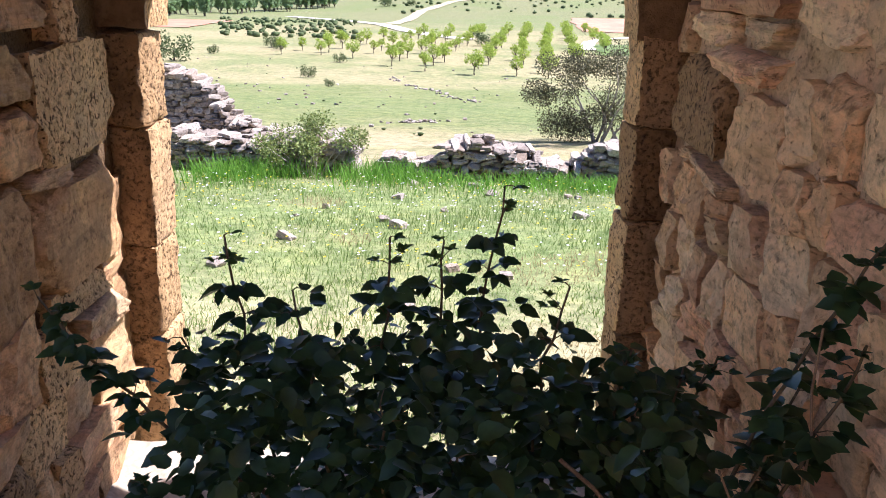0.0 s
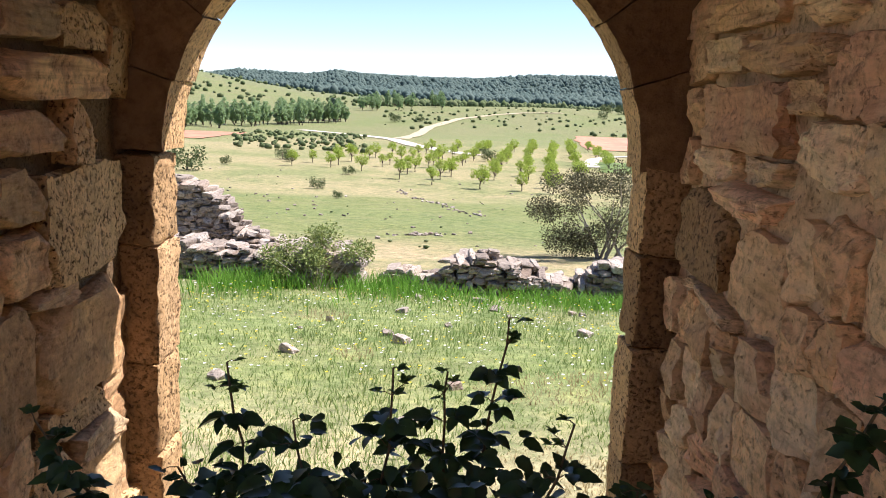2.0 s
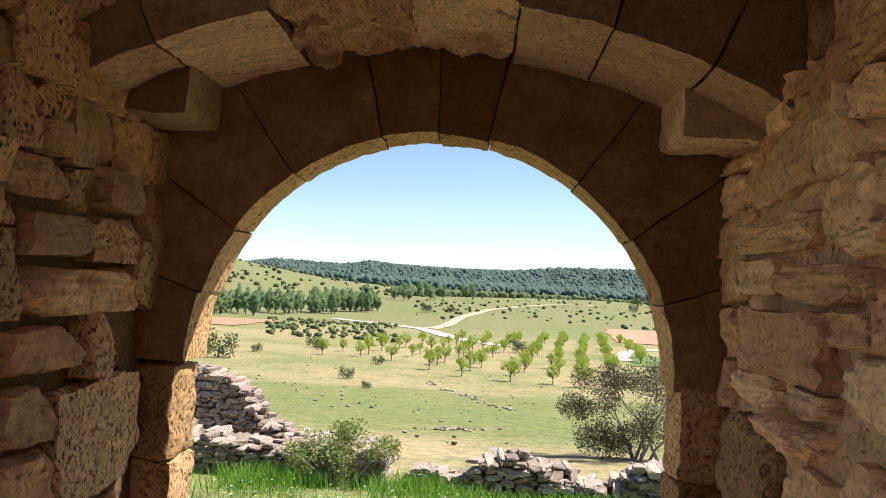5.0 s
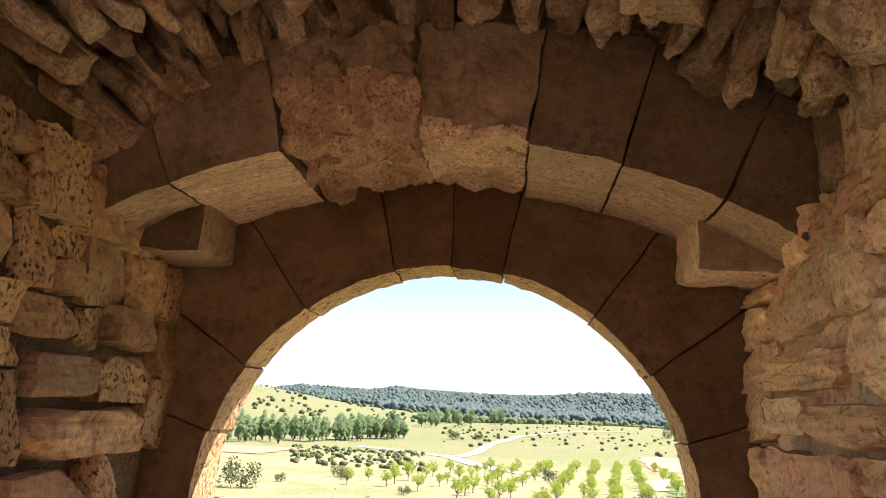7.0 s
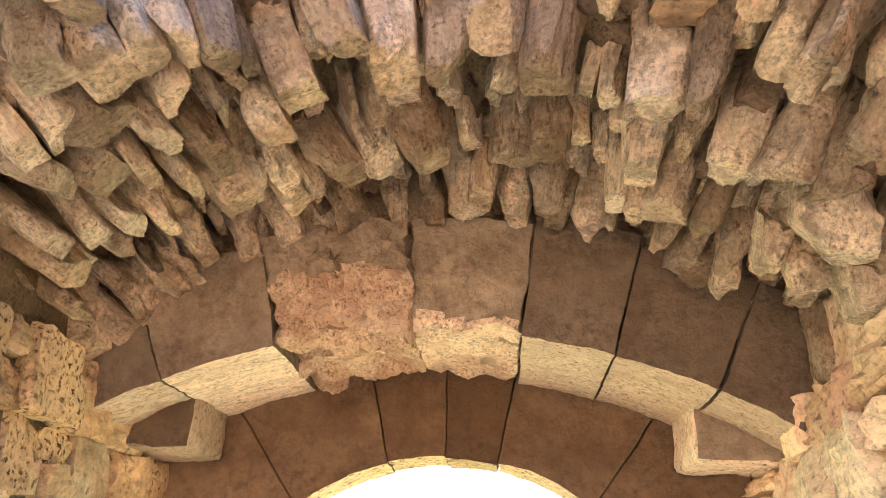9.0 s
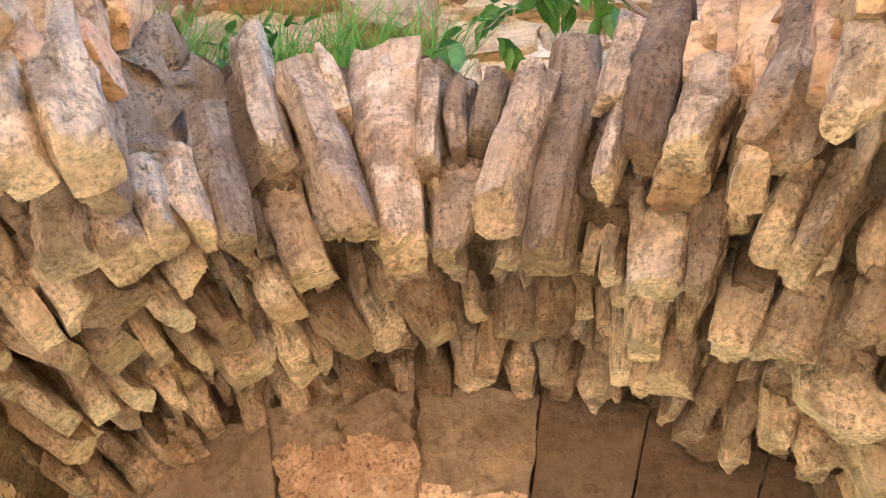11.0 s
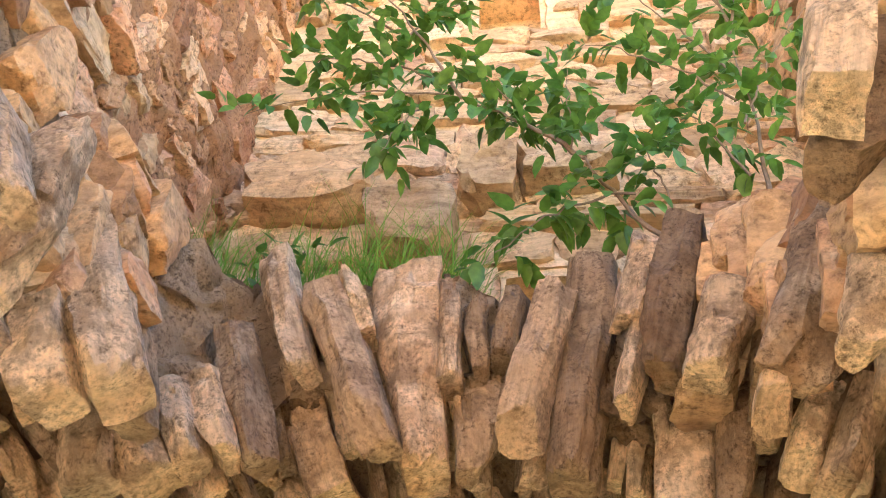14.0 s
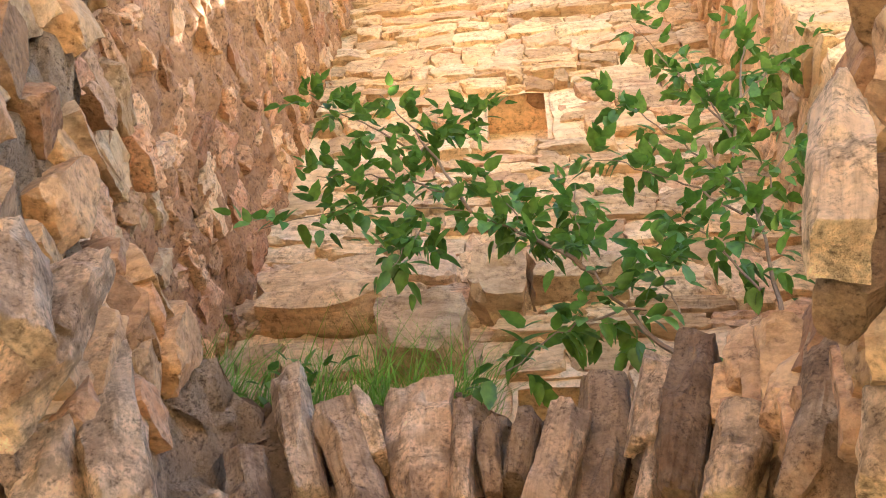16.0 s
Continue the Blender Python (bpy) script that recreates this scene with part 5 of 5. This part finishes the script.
scree("field_stones", "scattered pale stones in the meadow", 26, lambda r: (r.uniform(-3, 2.6), r.uniform(5, 11.5)), (0.05, 0.17), 111)
scree("stone_line", "thin line of stones across the meadow", 60, lambda r: (lambda t: (-3.2 + 4.9 * t, 54.3 - 21.7 * t + r.uniform(-1.2, 1.2)))(r.random()), (0.06, 0.2), 112)
scree("meadow_stones", "small pale stones strewn over the far meadow", 120, lambda r: (lambda y: (r.uniform(-0.32, 0.24) * y, y))(r.uniform(16, 70)), (0.04, 0.16), 116)
scree("stone_heap", "small heap of stones on the trodden earth", 40, lambda r: (r.gauss(-0.7, 0.5), r.gauss(24, 0.25)), (0.05, 0.14), 113)
scree("fallen_stones", "fallen stones on the ruined wall", 110, lambda r: (r.uniform(-5, -1.4), r.uniform(13.3, 14.8)), (0.1, 0.32), 114)
scree("fallen_stones", "fallen stones beside the crumbled wall", 90, lambda r: (r.uniform(-0.9, 2.6), r.uniform(12.7, 13.6)), (0.08, 0.26), 115)

# ---- bramble in the doorway ----
bramble = tagged(new("bramble"), "dark leafy bramble filling the foot of the doorway", "bramble")
bramble.location = (0.1, 1.6, 0.3)
inv = Matrix.Translation((-0.1, -1.6, -0.3))
rb = random.Random(121)
LEAVES = [leaf_mesh("leaf", M_BRAMBLE, width=w, teeth=9, fold=f, droop=d) for w, f, d in ((0.62, 0.14, 0.12), (0.7, 0.22, 0.2), (0.58, 0.08, 0.3), (0.66, 0.28, 0.1))]
YOUNG = [leaf_mesh("young_leaf", M_YOUNG, width=w, teeth=9, fold=f, droop=d) for w, f, d in ((0.5, 0.3, 0.1), (0.55, 0.2, 0.2))]
tips = ((-0.47, 1.82, 1.44, 1), (-0.10, 1.8, 1.45, 1), (0.02, 1.82, 1.44, 1), (0.155, 1.89, 1.55, 1), (0.27, 1.6, 1.42, 1), (-0.92, 1.85, 1.27, 0), (-0.56, 1.75, 1.22, 0), (-0.3, 1.7, 1.36, 0), (0.42, 1.65, 1.26, 0), (0.55, 1.7, 1.2, 0),
        (0.66, 1.8, 1.18, 0), (0.74, 1.35, 1.42, 1), (0.79, 1.4, 1.62, 1), (0.6, 1.35, 1.2, 0), (-0.62, 1.55, 0.98, 0), (0.05, 1.4, 1.15, 1), (0.2, 1.3, 1.05, 1), (0.36, 1.25, 1.0, 1), (-0.1, 1.5, 1.2, 0), (0.72, 1.5, 1.3, 0))
stems = []
leaf_count = 0
lv, lf = leaf_shape(width=0.64, teeth=7, fold=0.15)
vs, fs = [], []
for tx, ty, tz, young in tips:
    root = (tx * 0.55 + 0.05 + rb.uniform(-0.08, 0.08), ty - 0.08 + rb.uniform(-0.15, 0.12), 0.3)
    if tx < -0.8:
        root = (-0.3, 1.75, 0.75)
    line = bent(root, (tx, ty, tz), (rb.uniform(-0.06, 0.06), 0, 0.1 if tx > -0.8 else -0.01), 14, rb, 0.008)
    bm = bmesh.new()
    tube(bm, line, [0.006 - 0.0035 * i / 14 for i in range(15)], 6)
    ob = part("cane", bm, M_CANE, bramble)
    ob.matrix_local = inv
    for i in range(3, 15):
        for rep in range(3 if 6 < i < 14 else 2 if i < 14 else 1):
            p = line[i]
            side = Vector((rb.uniform(-1, 1), rb.uniform(-1, 0.6), rb.uniform(-0.15, 0.6))).normalized()
            stalk = p + side * rb.uniform(0.012, 0.045)
            stems.append((p, stalk))
            top = i >= 13
            size = rb.uniform(0.042, 0.068) * (0.55 if top else 1)
            kind = YOUNG if top and young else LEAVES
            for k, turn in enumerate((0, 65, -65, 120, -120) if rb.random() < 0.45 else (0, 70, -70)):
                way = Matrix.Rotation(radians(turn + rb.uniform(-12, 12)), 3, "Z") @ side
                way.z = way.z * 0.4 + rb.uniform(-0.45, 0.15) + (0.5 if top else 0)
                lm = inv @ facing(stalk, way, (rb.uniform(-0.4, 0.4), rb.uniform(-0.7, 0.2), 1), size * (1 if k == 0 else 0.8), rb.uniform(-0.4, 0.4))
                if i >= 11 and leaf_count < 300:
                    piece("leaf", rb.choice(kind), bramble, lm)
                    leaf_count += 1
                else:
                    lm = inv.inverted() @ lm
                    kk = len(vs)
                    vs += [lm @ Vector(v) for v in lv]
                    fs += [tuple(q + kk for q in f) for f in lf]
bm = bmesh.new()
for a, c in stems:
    tube(bm, [a, (a + c) / 2 + Vector((0, 0, 0.004)), c], [0.0016, 0.0013, 0.001], 3)
stalks = part("stalk", bm, M_CANE, bramble)
stalks.matrix_local = inv
tagged(stalks, kind="stuff")
for a, c in (((0.25, 1.45, 1.12), (0.66, 1.15, 0.62)), ((0.62, 1.3, 0.4), (0.66, 1.35, 1.45)), ((0.7, 1.25, 0.5), (0.5, 1.3, 1.2))):
    bm = bmesh.new()
    tube(bm, bent(a, c, (0.02, 0, 0.05), 8, rb, 0.006), [0.0045 - 0.0003 * i for i in range(9)], 6)
    part("cane", bm, M_TWIG, bramble, "dry brown cane").matrix_local = inv
# the dense inner foliage, one mass
for _ in range(2300):
    x = rb.uniform(-0.54, 0.64) if rb.random() < 0.95 else rb.uniform(0.5, 0.8)
    y = rb.gauss(1.62, 0.16)
    topz = 1.24 - 0.5 * max(0, -x - 0.45) - 1.1 * max(0, x - 0.4) + 0.12 * noise.noise(Vector((x * 5, y * 4, 2)))
    z = topz - abs(rb.gauss(0, 0.30))
    m = facing((x, y, z), (rb.uniform(-1, 1), rb.uniform(-1, 0.5), rb.uniform(-0.6, 0.3)), (rb.uniform(-0.5, 0.5), rb.uniform(-0.8, 0.3), 1), rb.uniform(0.038, 0.064))
    k = len(vs)
    vs += [m @ Vector(v) for v in lv]
    fs += [tuple(i + k for i in f) for f in lf]
mass = raw("foliage", [v - bramble.location for v in vs], fs, M_BRAMBLE, bramble, smooth=True)
tagged(mass, kind="stuff")

# ---- sapling and grass on the broken vault ----
sapling = tagged(new("sapling"), "leafy green sapling growing from the broken vault", "sapling")
sapling.location = (0.64, 1.64, 3.75)
inv = Matrix.Translation((-0.64, -1.64, -3.75))
SLEAF = [leaf_mesh("leaf", M_SAPLING, width=w, teeth=7, fold=f, droop=d) for w, f, d in ((0.52, 0.12, 0.15), (0.58, 0.2, 0.25), (0.48, 0.08, 0.1))]
rl = random.Random(131)
LOW_LIMB = (
    ((0.641, 1.645, 3.792), (0.225, 1.619, 4.325), (-0.05, 0, -0.05), 0.012),
    ((0.225, 1.619, 4.325), (-0.165, 1.619, 4.689), (0, 0, 0.02), 0.0096),
    ((-0.165, 1.619, 4.689), (-0.594, 1.619, 5.651), (0.04, 0, -0.03), 0.0072),
    ((-0.165, 1.619, 4.689), (-0.893, 1.58, 4.611), (0, 0, 0.08), 0.0048),
    ((-0.269, 1.619, 4.832), (-0.763, 1.606, 4.975), (0, 0, 0.05), 0.0048),
    ((-0.425, 1.619, 5.157), (-0.945, 1.606, 5.612), (0, 0, 0.05), 0.0048),
    ((-0.399, 1.619, 5.092), (-0.139, 1.606, 5.391), (0, 0, 0.03), 0.0048),
    ((-0.295, 1.619, 4.663), (-0.399, 1.554, 4.325), (0, 0, 0.03), 0.0036),
    ((0.186, 1.619, 4.377), (0.199, 1.58, 4.767), (0, 0, 0), 0.0036),
    ((0.056, 1.619, 4.507), (-0.113, 1.58, 4.832), (0, 0, 0), 0.0036),
    ((0.355, 1.619, 4.143), (-0.048, 1.528, 3.831), (0, 0, 0.06), 0.0048),
    ((0.446, 1.619, 4.117), (0.381, 1.58, 4.442), (0, 0, 0), 0.0036),
)
UPRIGHT_LIMB = (
    ((0.667, 1.684, 3.792), (0.797, 1.658, 5.027), (0.04, 0, 0), 0.0096),
    ((0.797, 1.658, 5.027), (1.109, 1.645, 6.132), (0, 0, 0), 0.0072),
    ((0.745, 1.658, 4.637), (0.277, 1.619, 4.975), (0, 0, 0.08), 0.0048),
    ((0.771, 1.658, 4.767), (0.407, 1.619, 5.482), (0, 0, 0.05), 0.0048),
    ((0.823, 1.658, 5.157), (0.576, 1.619, 6.197), (0, 0, 0.05), 0.0048),
    ((0.745, 1.658, 4.507), (1.096, 1.619, 5.157), (0, 0, 0.05), 0.0048),
    ((0.901, 1.658, 5.417), (1.317, 1.619, 5.807), (0, 0, 0.05), 0.0048),
    ((0.823, 1.658, 5.092), (0.771, 1.619, 5.742), (0, 0, 0), 0.0048),
    ((0.706, 1.658, 4.247), (0.511, 1.619, 4.637), (0, 0, 0.03), 0.0048),
)
leaf_count, vs, fs = 0, [], []
lv, lf = leaf_shape(width=0.54, teeth=6, fold=0.14)
for a, c, sag, rad in LOW_LIMB + UPRIGHT_LIMB:
    line = bent(a, c, sag, 12, rl, 0.008)
    bm = bmesh.new()
    tube(bm, line, [rad * (1 - 0.7 * i / 12) for i in range(13)], 6)
    part("branch", bm, M_TWIG, sapling).matrix_local = inv
    length = (Vector(c) - Vector(a)).length
    dense = 1 if rad > 0.0105 else 2
    for i in range(2, 13):
        for rep in range(dense):
            side = Vector((rl.uniform(-1, 1), rl.uniform(-0.8, 0.8), rl.uniform(-0.5, 0.5))).normalized()
            rach = rl.uniform(0.065, 0.14)
            for k in range(5):
                at = line[i] + side * rach * (0.4 + 0.3 * (k // 2))
                turn = 0 if k == 4 else (60 if k % 2 else -60)
                way = Matrix.Rotation(radians(turn), 3, "Y") @ side
                if k == 4:
                    at = line[i] + side * rach
                if rl.random() < 0.7:
                    lm = facing(at, way + Vector((0, 0, -0.25)), (rl.uniform(-0.4, 0.4), rl.uniform(-1.2, 0.1), 1), rl.uniform(0.05, 0.09), rl.uniform(-0.5, 0.5))
                    if leaf_count < 300:
                        piece("leaf", rl.choice(SLEAF), sapling, inv @ lm)
                        leaf_count += 1
                    else:
                        kk = len(vs)
                        vs += [lm @ Vector(v) - sapling.location for v in lv]
                        fs += [tuple(q + kk for q in f) for f in lf]
tagged(raw("foliage", vs, fs, M_SAPLING, sapling, smooth=True), kind="stuff")

rt = random.Random(141)
tuft = []
for _ in range(6000):
    x = rt.uniform(-1.12, -0.12)
    y = rt.uniform(1.58, 2.0)
    if rt.random() > 0.45 + noise.noise(Vector((x * 5, y * 5, 0))):
        continue
    tuft.append((x, y, 3.76, rt.uniform(0.1, 0.4), rt.uniform(0.001, 0.0024), rt.uniform(-0.2, 0.2), rt.uniform(-0.16, 0.1)))
blades("vault_grass", tuft, M_TALL, label="tufts of wild grass growing on the broken vault")

weed = tagged(new("weed"), "small leafy weed rooted on the broken vault", "weed")
weed.location = (-0.64, 1.6, 3.76)
rw = random.Random(151)
for i in range(26):
    at = Vector((rw.gauss(0, 0.06), rw.uniform(-0.06, 0.04), 0.06 + rw.uniform(0, 0.13)))
    way = Vector((rw.uniform(-1, 1), rw.uniform(-1, 0.3), rw.uniform(-0.1, 0.7)))
    piece("leaf", rw.choice(SLEAF), weed, facing(at, way, (0, -0.6, 1), rw.uniform(0.04, 0.065)))
bm = bmesh.new()
for k in range(3):
    tube(bm, [(0, 0, -0.04), (0.02 * (k - 1), 0, 0.06), (0.06 * (k - 1), -0.01, 0.17)], [0.004, 0.003, 0.0015], 5)
part("stem", bm, M_CANE, weed)
